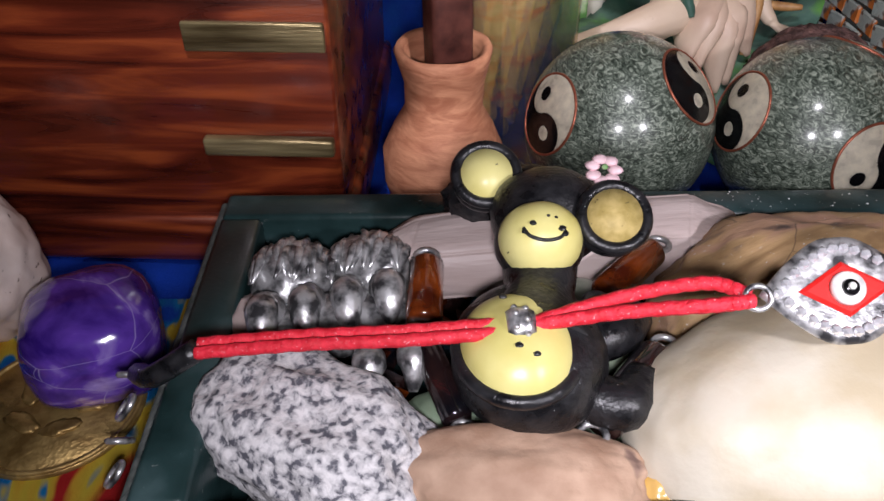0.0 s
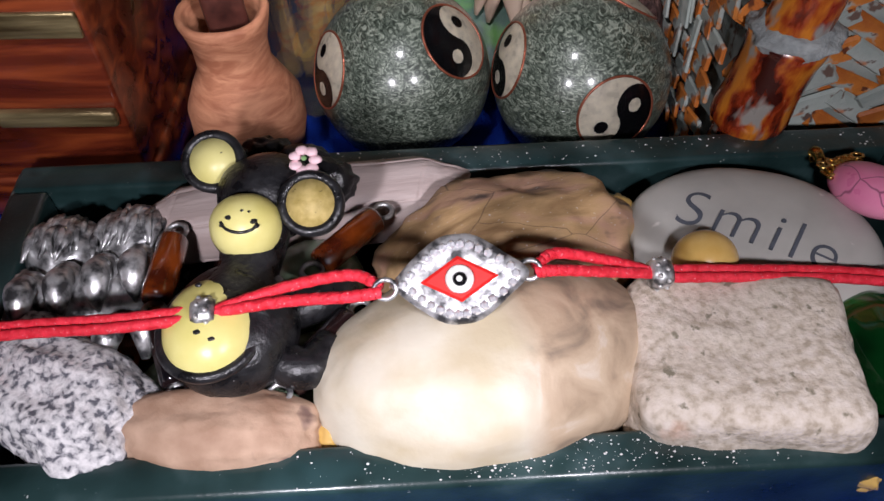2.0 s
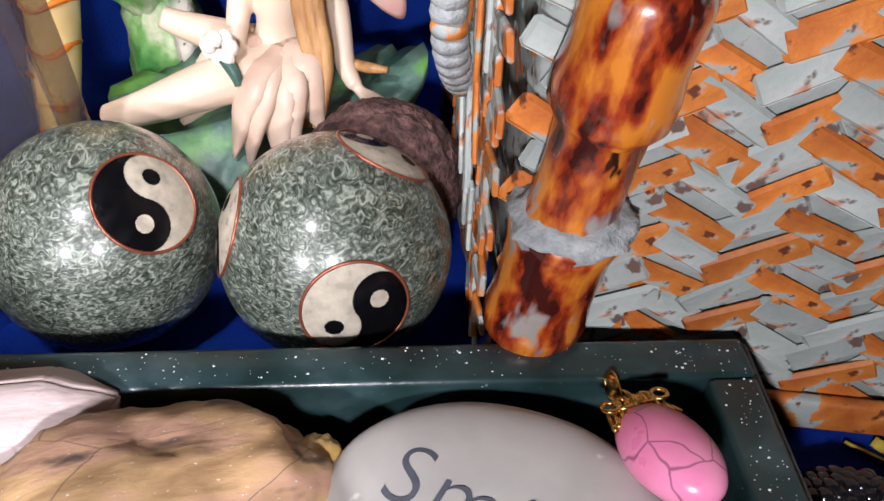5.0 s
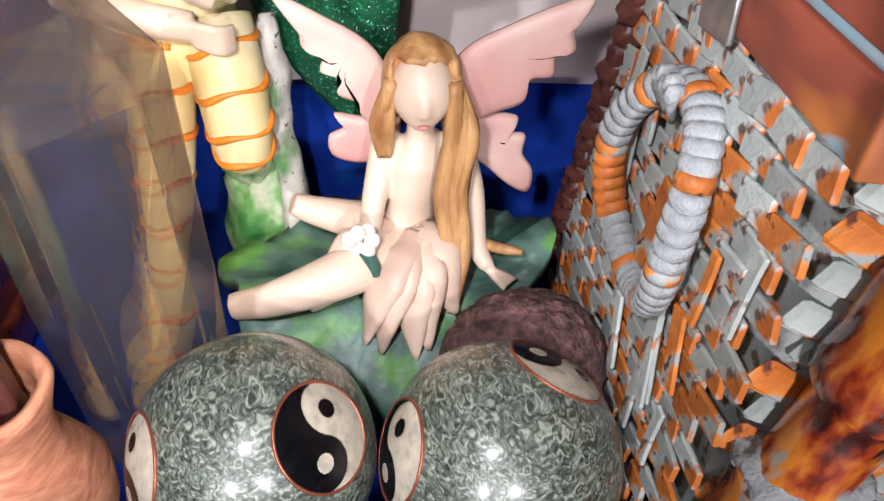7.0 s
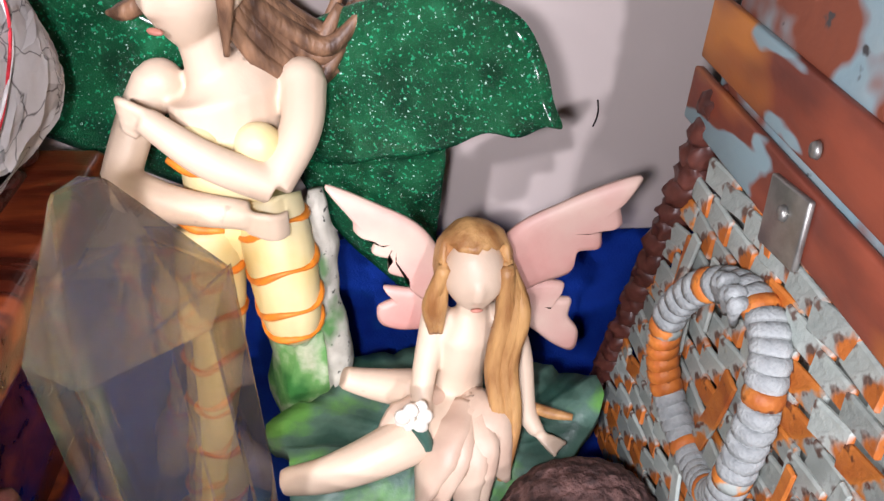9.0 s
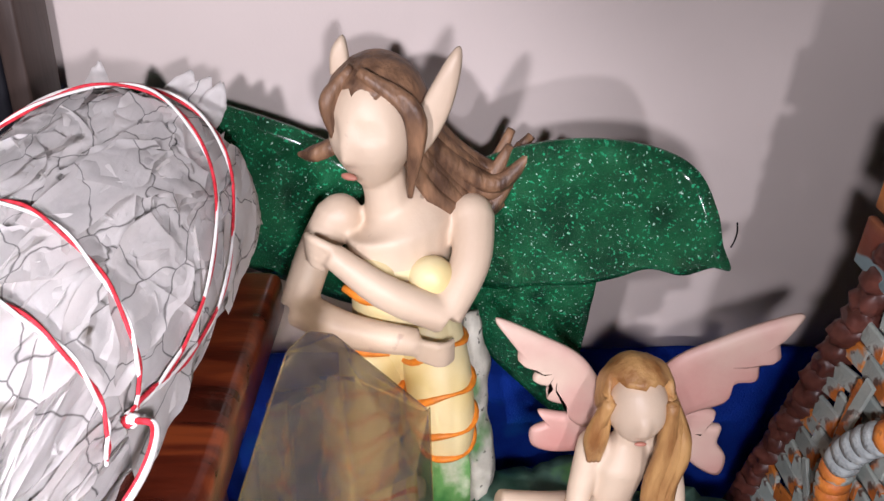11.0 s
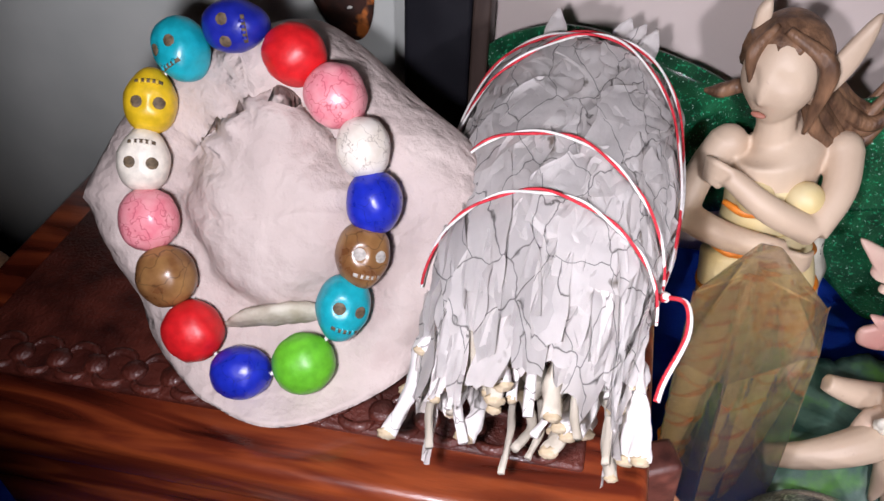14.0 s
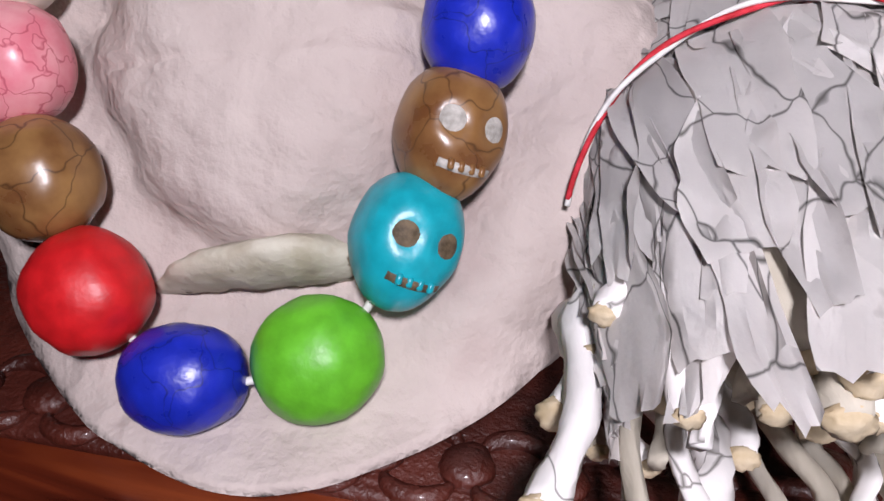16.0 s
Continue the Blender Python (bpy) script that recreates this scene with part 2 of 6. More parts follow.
tagged(part("ceiling", block(3.2, 3.2, 0.1, at=(0, -1.2, 2.05)), ROOM, smooth=False), "plain dim ceiling", "ceiling", kind="structure")

# ---- carved wooden box ----
BX0, BX1, BY0, BY1 = -0.166, -0.022, 0.170, 0.272
LEDGE_SHINE = mat("ledge_shine", [(0.35, (0.10, 0.07, 0.03)), (0.65, (0.40, 0.32, 0.16))], scale=120, rough=0.35, metal=0.7, bump=0.3, stretch=(0.3, 1, 3))


def wooden_box():
    r = root("carved_wooden_box", pose((BX0 + BX1) / 2, (BY0 + BY1) / 2, 0.004, 0, 0, -3), "red mahogany box with carved lid standing on the blue cloth", "box")
    w, d = BX1 - BX0, BY1 - BY0
    part("body", block(w, d, 0.080, 0.0012, at=(0, 0, 0.0400)), MAHOG, r)
    part("base_moulding", block(w + 0.004, d + 0.006, 0.014, 0.002, 3, at=(0, 0, 0.007)), MAHOG, r)
    x0, x1, y0, y1 = -w / 2 - 0.008, w / 2 + 0.021, -d / 2 - 0.009, d / 2 + 0.006
    cx, cy, lw, ld = (x0 + x1) / 2, (y0 + y1) / 2, x1 - x0, y1 - y0
    lid = part("lid", block(lw, ld, 0.0125, 0.003, 4, at=(cx, cy, 0.0855)), MAHOG, r)
    part("moulding", block(lw - 0.010, ld - 0.010, 0.006, 0.002, 3, at=(cx, cy, 0.0775)), MAHOG, lid)
    # brassy strips put the shine of the carved wooden ledges into colour
    part("shine_strip", block(0.030, 0.0015, 0.0065, 0.0005, at=(w / 2 - 0.016, -d / 2 - 0.0006, 0.060)), LEDGE_SHINE, r, "brassy strip drawn as the highlight on the front ledge")
    part("lower_strip", block(0.030, 0.0030, 0.0045, 0.0008, at=(w / 2 - 0.016, -d / 2 - 0.0012, 0.034)), LEDGE_SHINE, r, "lower ledge strip in the same brassy shine colour")
    # carved border of scrolls and knobs sunk round the lid
    part("carved_panel", block(lw - 0.026, ld - 0.026, 0.0020, 0.0008, at=(cx, cy, 0.0920)), CARVED, lid, "dark carved field of the lid")
    k = 0
    for x, y, along in [(x0 + 0.019 + i * 0.0098, y0 + 0.0185, 0) for i in range(14)] + [(x1 - 0.0185, y0 + 0.026 + i * 0.0098, 90) for i in range(9)]:
        k += 1
        part("carved_knob", blob((0.0031, 0.0029, 0.0016), 0.10, 1.5, k, 3), CARVED, lid, m=pose(x, y, 0.0935))
        for sgn in (-1, 1):
            arc = [(0.0036 * math.cos(t), sgn * (0.0022 + 0.0026 * math.sin(t)), 0) for t in [math.pi * q / 10 for q in range(11)]]
            part("carved_leaf", tube(arc, [0.0004, 0.0011, 0.0012, 0.0011, 0.0004], 8, 16), CARVED, lid, m=pose(x, y, 0.0932, 0, 0, along) @ pose(0.0049, 0, 0))
    return r


wooden_box()

# ---- framed butterfly picture ----
BLACK = plain("black_lacquer", (0.012, 0.012, 0.016), rough=0.35, scale=60)
MATBOARD = mat("mat_board", [(0.3, (0.50, 0.53, 0.50)), (0.7, (0.62, 0.64, 0.60))], scale=25, rough=0.7, bump=0.05)
DARKWING = mat("dark_wing", [(0.35, (0.012, 0.006, 0.004)), (0.6, (0.05, 0.015, 0.008))], scale=260, rough=0.6, spots=[((0.55, 0.16, 0.03), 110, 0.56, 0.62), ((0.7, 0.7, 0.65), 230, 0.70, 0.73)])
BROWNWING = mat("brown_wing", [(0.35, (0.10, 0.05, 0.025)), (0.65, (0.35, 0.2, 0.1))], scale=140, rough=0.6, spots=[((0.02, 0.01, 0.008), 90, 0.55, 0.62)])
SIDE = mat("frame_side_wood", [(0.3, (0.03, 0.018, 0.014)), (0.7, (0.09, 0.06, 0.05))], scale=120, stretch=(1, 1, 0.2), rough=0.5)


def picture():
    r = root("framed_picture", pose(-0.0590, 0.287, 0.075, 0, 4.0, 0), "black framed butterfly display leaning on the wall", "picture")
    W, H = 0.30, 0.30
    part("mat_board", block(W - 0.02, 0.003, H - 0.02, at=(-W / 2, 0.003, H / 2 - 0.09)), MATBOARD, r, "off-white backing board")
    for x, z, sx, sz in ((-0.0095, H / 2 - 0.09, 0.019, H), (-W + 0.0095, H / 2 - 0.09, 0.019, H), (-W / 2, H - 0.0995, W - 0.038, 0.019), (-W / 2, -0.0805, W - 0.038, 0.019)):
        part("frame_bar", block(sx, 0.014, sz, 0.0012, at=(x, 0, z)), BLACK, r)
    part("frame_edge", block(0.005, 0.016, H, 0.0008, at=(0.0027, 0.001, H / 2 - 0.09)), SIDE, r, "brown bare wooden edge")
    wing = [(-0.030, 0.112), (-0.050, 0.112), (-0.062, 0.100), (-0.060, 0.080), (-0.050, 0.066), (-0.042, 0.054), (-0.034, 0.052), (-0.030, 0.062), (-0.0305, 0.085)]
    part("butterfly_wing", plate(wing, 0.0008, 0, 60), DARKWING, r, "dark orange and white speckled wing").location = (0.001, -0.001, 0)
    w2 = [(-0.075, 0.125), (-0.12, 0.13), (-0.145, 0.110), (-0.150, 0.085), (-0.125, 0.070), (-0.105, 0.076), (-0.095, 0.095), (-0.08, 0.105)]
    part("butterfly_wing", plate(w2, 0.0008, 0, 60), BROWNWING, r, "brown blotched wing").location = (0, -0.001, 0)
    w3 = [(-0.15, 0.07), (-0.20, 0.08), (-0.22, 0.04), (-0.20, 0.01), (-0.165, 0.02)]
    part("butterfly_wing", plate(w3, 0.0008, 0, 60), BROWNWING, r, "brown blotched wing").location = (0, -0.001, 0)
    return r


picture()

# ---- marble tray ----
TX0, TX1, TY0, TY1, TZ = -0.049, 0.170, 0.067, 0.155, 0.0325


def tray():
    cx, cy = (TX0 + TX1) / 2, (TY0 + TY1) / 2
    r = root("marble_tray", pose(cx, cy, 0.004), "dark green marble tray with dusty rim on the cloth", "tray")
    w, d, h, t = TX1 - TX0, TY1 - TY0, TZ - 0.004, 0.009
    part("base", block(w - 2 * t, d - 2 * t, 0.006, at=(0, 0, 0.003)), MARBLE, r)
    for nm, sx, sy, x, y in (("front_wall", w, t, 0, -d / 2 + t / 2), ("back_wall", w, t, 0, d / 2 - t / 2), ("side_wall", t, d - 2 * t, -w / 2 + t / 2, 0), ("side_wall", t, d - 2 * t, w / 2 - t / 2, 0)):
        bm = block(sx, sy, h, 0.0012, 2, at=(x, y, h / 2))
        part(nm, bm, MARBLE, r)
    # rough outer faces
    for x in (-1, 1):
        bm = block(0.0025, d + 0.002, h - 0.003, 0.0008, at=(x * (w / 2 + 0.001), 0, (h - 0.003) / 2))
        part("outer_face", bm, EDGE, r, "rough unpolished stone edge")
    return r


tray()
DUST = plain("white_dust", (0.75, 0.75, 0.74), rough=0.95)


def dust(n, seed):
    rng = random.Random(seed)
    bm = bmesh.new()
    for i in range(n):
        k = rng.random()
        if k < 0.5:
            x, y, z = rng.gauss(0.075, 0.022), TY0 + rng.uniform(0.001, 0.008), TZ
        elif k < 0.75:
            x, y, z = rng.uniform(0.0, TX1 - 0.002), TY1 - rng.uniform(0.001, 0.008), TZ
        else:
            x, y, z = TX1 - rng.uniform(0.001, 0.008), rng.uniform(TY0, TY1), TZ
        s = rng.choice((0.00005, 0.00007, 0.00009, 0.00012, 0.0002)) * rng.uniform(0.6, 1.4)
        q = bmesh.new()
        bmesh.ops.create_icosphere(q, subdivisions=1, radius=s)
        add(bm, q, Matrix.Translation((x, y, z + s * 0.2)) @ Matrix.Diagonal((1.3, 1, 0.5, 1)))
    return bm


tagged(part("dust", dust(800, 3), DUST), "white ash dust scattered over the tray rim", "dust", kind="stuff")

# ---- yin-yang balls ----
BALLM = mat("pearly_green_enamel", [(0.36, (0.018, 0.026, 0.018)), (0.52, (0.095, 0.118, 0.090)), (0.68, (0.30, 0.34, 0.27))], scale=520, dist=2.4, stretch=(1, 0.6, 1.5), rough=0.42, metal=0.15,
            bump=0.05, bscale=900, coat=0.8, detail=8)
INK = plain("black_enamel", (0.006, 0.006, 0.007), rough=0.2, coat=0.5)
IVORY = plain("ivory_enamel", (0.72, 0.66, 0.52), rough=0.3, coat=0.4)
COPPER = plain("copper_wire", (0.30, 0.09, 0.05), rough=0.35, metal=0.6)


def emblem(ball, R, centre, toward, size):
    """A round black and ivory sign inlaid in the ball, its black dot towards the given way."""
    c = Vector(centre).normalized()
    a = Vector(toward)
    a = (a - c * a.dot(c)).normalized()
    s = a.cross(c)
    n = 104
    layers = (bmesh.new(), bmesh.new())
    lim = size / R

    def place(u, v, off):
        d = Vector((u, v))
        ang = d.length * lim
        w = (a * u + s * v)
        if d.length > 1e-9:
            w = w / d.length
        return (c * math.cos(ang) + w * math.sin(ang)) * (R + off)

    def white(u, v):
        if (u - 0.48) ** 2 + v * v < 0.17 ** 2:
            return 0
        if (u + 0.48) ** 2 + v * v < 0.17 ** 2:
            return 1
        if (u - 0.5) ** 2 + v * v < 0.25:
            return 1
        if (u + 0.5) ** 2 + v * v < 0.25:
            return 0
        return 1 if v > 0 else 0

    grids = ({}, {})
    for i in range(n):
        for j in range(n):
            u, v = -1 + 2 * (i + 0.5) / n, -1 + 2 * (j + 0.5) / n
            if u * u + v * v > 1:
                continue
            w = white(u, v)
            vs = []
            for p in ((i, j), (i + 1, j), (i + 1, j + 1), (i, j + 1)):
                if p not in grids[w]:
                    grids[w][p] = layers[w].verts.new(place(-1 + 2 * p[0] / n, -1 + 2 * p[1] / n, 0.00012))
                vs.append(grids[w][p])
            layers[w].faces.new(vs)
    for bm in layers:
        bmesh.ops.solidify(bm, geom=bm.faces[:], thickness=0.0001)
    em = part("emblem", layers[0], INK, ball, "black half of a round inlaid sign")
    part("ivory_half", layers[1], IVORY, em, "ivory half of the sign")
    ring = tube([place(math.cos(t), math.sin(t), 0.0001) for t in [2 * math.pi * k / 60 for k in range(60)]], 0.00035, 6, closed=True)
    part("copper_rim", ring, COPPER, em, "thin copper rim")


def ball(at, signs, label):
    r = root("meditation_ball", pose(*at), label, "ball", "pair of meditation balls")
    bm = bmesh.new()
    bmesh.ops.create_uvsphere(bm, u_segments=64, v_segments=40, radius=0.0243)
    part("shell", bm, BALLM, r)
    for c, t, s in signs:
        emblem(r, 0.0243, c, t, s * 1.12)


ball((0.0450, 0.1895, 0.0286), [((-0.87, -0.33, 0.36), (-0.1, 0.5, 0.8), 0.0092), ((0.62, -0.36, 0.70), (0.05, 0.5, 0.30), 0.0092)],
     "dark green pearly enamel ball with black and ivory signs")
ball((0.0940, 0.1850, 0.0286), [((0.22, -0.95, 0.18), (-0.6, -0.2, -0.32), 0.0094), ((0.46, 0.33, 0.82), (0.5, -0.2, -0.2), 0.0092), ((-0.93, -0.10, 0.36), (0, 0.3, 0.8), 0.0092)],
     "dark green pearly enamel ball with signs, beside the basket")

# ---- terracotta bottle with a wooden stick ----
TERRA = mat("terracotta", [(0.35, (0.36, 0.13, 0.065)), (0.65, (0.58, 0.26, 0.14))], scale=110, stretch=(1, 1, 3), rough=0.7, bump=0.35, bscale=500, dist=1.0)
STICK = mat("dark_stick", [(0.35, (0.035, 0.010, 0.008)), (0.65, (0.13, 0.04, 0.028))], scale=150, rough=0.45, bump=0.2)


def bottle():
    r = root("terracotta_bottle", pose(-0.0005, 0.190, 0.0045), "small handmade terracotta bottle behind the tray", "bottle")
    prof = [(0.0005, 0), (0.011, 0.0), (0.0145, 0.004), (0.0165, 0.012), (0.0160, 0.020), (0.0128, 0.028), (0.0100, 0.034), (0.0100, 0.042), (0.0112, 0.047), (0.0122, 0.051), (0.0115, 0.0525),
            (0.0098, 0.0515), (0.0088, 0.046), (0.0085, 0.036), (0.0005, 0.034)]
    part("body", lathe([(a, b * 0.9) for a, b in prof], 56, 0.05, 2), TERRA, r)
    s = root("wooden_stick", pose(0.001, 0.190, 0.036, 4, -3, 20), "dark reddish wooden stick standing in the terracotta bottle", "stick")
    part("shaft", block(0.0105, 0.0085, 0.046, 0.0015, 2, at=(0, 0, 0.023)), STICK, s)


bottle()

# ---- smoky quartz point ----
QUARTZ = bpy.data.materials.new("smoky_quartz")
QUARTZ.use_nodes = True
_b = QUARTZ.node_tree.nodes["Principled BSDF"]
_n = QUARTZ.node_tree.nodes.new("ShaderNodeTexNoise")
_n.inputs["Scale"].default_value = 38
_r = QUARTZ.node_tree.nodes.new("ShaderNodeValToRGB")
_r.color_ramp.elements[0].color, _r.color_ramp.elements[1].color = (0.62, 0.50, 0.36, 1), (0.96, 0.93, 0.88, 1)
QUARTZ.node_tree.links.new(_n.outputs[0], _r.inputs[0])
QUARTZ.node_tree.links.new(_r.outputs[0], _b.inputs["Base Color"])
_b.inputs["Roughness"].default_value = 0.03
_b.inputs["Transmission Weight"].default_value = 0.96
_b.inputs["IOR"].default_value = 1.30
_t = QUARTZ.node_tree.nodes.new("ShaderNodeBsdfTransparent")
_t.inputs[0].default_value = (0.93, 0.88, 0.78, 1)
_m = QUARTZ.node_tree.nodes.new("ShaderNodeMixShader")
_m.inputs[0].default_value = 0.50
QUARTZ.node_tree.links.new(_t.outputs[0], _m.inputs[1])
QUARTZ.node_tree.links.new(_b.outputs[0], _m.inputs[2])
QUARTZ.node_tree.links.new(_m.outputs[0], QUARTZ.node_tree.nodes["Material Output"].inputs["Surface"])


def quartz():
    bm = bmesh.new()
    rings = []
    for z, s in ((0.0, 0.92), (0.05, 1.0), (0.095, 0.97)):
        rings.append([bm.verts.new((0.0180 * s * math.cos(a), 0.0130 * s * math.sin(a), z + (0.006 * math.sin(a + 0.6) if z > 0.09 else 0)))
                      for a in [math.radians(k * 60 + 12 + (9 if k % 2 else -5)) for k in range(6)]])
    for a, b in zip(rings, rings[1:]):
        for i in range(6):
            bm.faces.new((a[i], a[(i + 1) % 6], b[(i + 1) % 6], b[i]))
    bm.faces.new(rings[0])
    tip = [bm.verts.new((-0.0045, -0.001, 0.1185)), bm.verts.new((0.003, 0.001, 0.119)), bm.verts.new((-0.001, 0.003, 0.1187))]
    top = rings[-1]
    bmesh.ops.convex_hull(bm, input=top + tip)
    bmesh.ops.bevel(bm, geom=bm.edges[:], offset=0.0004, segments=1, affect="EDGES")
    ob = part("quartz_point", bm, QUARTZ, smooth=False, m=pose(0.0215, 0.2150, 0.0045, 2, -2, 8))
    tagged(ob, "tall smoky clear quartz point standing before the fairy", "crystal")


quartz()

# ---- basket ----
BASKET = mat("painted_weave", [(0.3, (0.27, 0.32, 0.29)), (0.6, (0.42, 0.46, 0.42)), (0.75, (0.50, 0.52, 0.47))], scale=90, rough=0.7, bump=0.5, bscale=700, stretch=(1, 1, 1),
             spots=[((0.50, 0.14, 0.02), 75, 0.60, 0.64), ((0.13, 0.08, 0.06), 210, 0.60, 0.66)], rand=0.22)
RUST = mat("rust_weave", [(0.3, (0.35, 0.08, 0.015)), (0.55, (0.58, 0.19, 0.03)), (0.75, (0.68, 0.32, 0.08))], scale=130, stretch=(1, 1, 1), rough=0.6, bump=0.4, bscale=900,
           spots=[((0.33, 0.37, 0.34), 130, 0.57, 0.62), ((0.12, 0.03, 0.01), 300, 0.62, 0.68)], rand=0.2)
STRAP = mat("rust_strap", [(0.3, (0.10, 0.025, 0.018)), (0.6, (0.26, 0.06, 0.03))], scale=90, stretch=(1, 0.4, 1), rough=0.55, bump=0.3, spots=[((0.60, 0.21, 0.035), 32, 0.58, 0.68), ((0.26, 0.38, 0.41), 75, 0.56, 0.59)])
LIDM = mat("blue_rust_lid", [(0.35, (0.20, 0.32, 0.36)), (0.62, (0.28, 0.36, 0.37))], scale=60, rough=0.6, bump=0.4, spots=[((0.22, 0.06, 0.03), 50, 0.50, 0.58), ((0.05, 0.05, 0.05), 170, 0.66, 0.7)])
BAMBOO = mat("varnished_bamboo", [(0.42, (0.045, 0.006, 0.004)), (0.49, (0.30, 0.035, 0.008)), (0.58, (0.60, 0.20, 0.02))], scale=150, stretch=(1, 1, 0.45), rough=0.28, bump=0.15, coat=0.6,
             spots=[((0.30, 0.28, 0.25), 130, 0.60, 0.66), ((0.03, 0.006, 0.004), 220, 0.66, 0.7)])
GREYW = mat("grey_twine", [(0.3, (0.20, 0.22, 0.22)), (0.7, (0.42, 0.45, 0.44))], scale=300, rough=0.8, bump=0.6, bscale=1500)
STEEL = plain("dull_steel", (0.30, 0.30, 0.28), rough=0.4, metal=0.8)
KX0, KX1, KY0, KY1, KZ = 0.126, 0.295, 0.166, 0.266, 0.112


def basket():
    r = root("woven_basket", pose(KX0, KY0, 0.004, 0, 0, -9.0), "grey and rust painted woven basket with bamboo corner", "basket")
    w, d, h = KX1 - KX0, KY1 - KY0, KZ
    body = part("body", block(w - 0.006, d - 0.006, h - 0.004, 0.003, 2, at=(w / 2, d / 2, h / 2)), BASKET, r)
    # herringbone strips on the front and the side
    strip = {}

    def piece(kind, mt):
        if kind not in strip:
            bm = block(0.0185, 0.0016, 0.0068, 0.0009, 1)
            for v in bm.verts:
                v.co.y += -0.0012 * (1 - (v.co.x / 0.0093) ** 2)
            me = bpy.data.meshes.new("strip")
            bm.to_mesh(me)
            bm.free()
            me.materials.append(mt)
            strip[kind] = me
        return strip[kind]

    rng = random.Random(11)
    kinds = {"grey": BASKET, "rust": RUST}
    def flank(y, z, out=0.0):
        """A point of the leaning side wall."""
        return Vector((-0.0025 - 0.158 * y - out, y, z))

    def depth_at(z):
        return d - 0.030 * z / h

    for v in body.data.vertices:
        v.co.y *= depth_at(v.co.z) / d
        if v.co.x < w / 2:
            v.co.x += -0.158 * v.co.y
    rng = random.Random(31)
    for j in range(17):
        z = 0.005 + j * 0.0063
        n = 9
        for i in range(n):
            y = (i + 0.5 + (0.5 if j % 2 else 0)) * depth_at(z) / n
            if y > depth_at(z) - 0.004:
                continue
            bm = block(0.0012, rng.uniform(0.0085, 0.0125), rng.uniform(0.0046, 0.0060), 0.0004, 1)
            for v in bm.verts:
                v.co.x += 0.0011 * (v.co.y / 0.006) ** 2
            k = "rust" if rng.random() < 0.24 else "grey"
            part("plait", bm, kinds[k], r, smooth=False, m=Matrix.Translation(flank(y, z, 0.0008)) @ pose(0, 0, 0, rng.uniform(-7, 7) - 6, rng.uniform(-4, 4), 9 + rng.uniform(-6, 6)))
    for i in range(18):
        y, z, ln = rng.uniform(0.004, d - 0.034), rng.uniform(0.022, 0.092), rng.uniform(0.014, 0.034)
        bm = block(0.0009, rng.uniform(0.0022, 0.0052), ln, 0.0003, 1)
        bmesh.ops.subdivide_edges(bm, edges=[e for e in bm.edges if e.calc_length() > 0.012], cuts=4)
        for v in bm.verts:
            v.co.y += 0.0006 * math.sin(v.co.z * 130 + i)
        part("reed", bm, kinds["rust" if rng.random() < 0.2 else "grey"], r, smooth=False, m=Matrix.Translation(flank(y, z, 0.0018 + 0.0008 * rng.random())) @ pose(0, 0, 0, rng.gauss(-8, 13), 0, 9))
    for face in ("front",):
        span = w
        cols, rws = int(span / 0.0112), int(h / 0.0074)
        for i in range(cols):
            for j in range(rws):
                x, z = 0.004 + i * 0.0112 + (0.0 if j % 2 == 0 else 0.0028), 0.006 + j * 0.0074
                if x > span - 0.004 or z > h - 0.004:
                    continue
                k = "rust" if rng.random() < 0.72 and (i + j) % 2 == 0 else "grey"
                ob = new("woven_strip", piece(k, kinds[k]))
                ang = (28 if i % 2 == 0 else -32) + rng.uniform(-6, 6)
                ob.matrix_world = pose(x + 0.004, 0.0018 + rng.uniform(-0.0003, 0.0003), z, rng.uniform(-3, 3), ang, rng.uniform(-4, 4)) @ Matrix.Diagonal((rng.uniform(0.8, 1.1), 1, rng.uniform(0.65, 1.05), 1))
                ob.parent = r
    part("bottom_band", block(w, 0.003, 0.009, 0.001, 2, at=(w / 2, -0.0012, 0.0050)), RUST, r, "rust orange band along the foot")
    # domed lid with straps, its side leaning like the wall
    ld = d - 0.026
    bm = block(w + 0.006, ld, 0.030, 0.003, 2, at=(w / 2, ld / 2 - 0.002, h + 0.015))
    bmesh.ops.subdivide_edges(bm, edges=bm.edges[:], cuts=3, use_grid_fill=True)
    for v in bm.verts:
        if v.co.z > h + 0.012:
            v.co.z += 0.016 * (1 - ((v.co.y - ld / 2) / (ld / 2)) ** 2) * min(1, (v.co.z - h - 0.012) / 0.012)
        if v.co.x < w / 2:
            v.co.x += -0.158 * v.co.y
    lid = part("lid", bm, LIDM, r, "blue grey lid blotched with rust")

    def lid_band(z, tall, out, name="strap", label="rusty red band round the lid"):
        bm = block(0.0018, ld + 0.008, tall, 0.0005, at=(-0.0032 - out, ld / 2 - 0.002, z))
        for v in bm.verts:
            v.co.x += -0.158 * v.co.y
        part(name, bm, STRAP, lid, label)
        part(name, block(w + 0.010, 0.0018, tall, 0.0005, at=(w / 2, -0.0052 - out, z)), STRAP, lid, label)

    lid_band(h + 0.0045, 0.0105, 0.0012)
    lid_band(h + 0.0175, 0.0120, 0.0006)
    for k in range(26):
        y, z = rng.uniform(0.004, ld - 0.006), h + rng.uniform(0.024, 0.031)
        part("lid_splint", block(0.010, rng.uniform(0.005, 0.009), 0.0010, 0.0003, 1), LIDM, lid, smooth=False, m=pose(0.004 - 0.158 * y, y, z + 0.0145 * (1 - ((y - ld / 2) / (ld / 2)) ** 2) - 0.002, 0, -20, rng.uniform(-35, 35)))
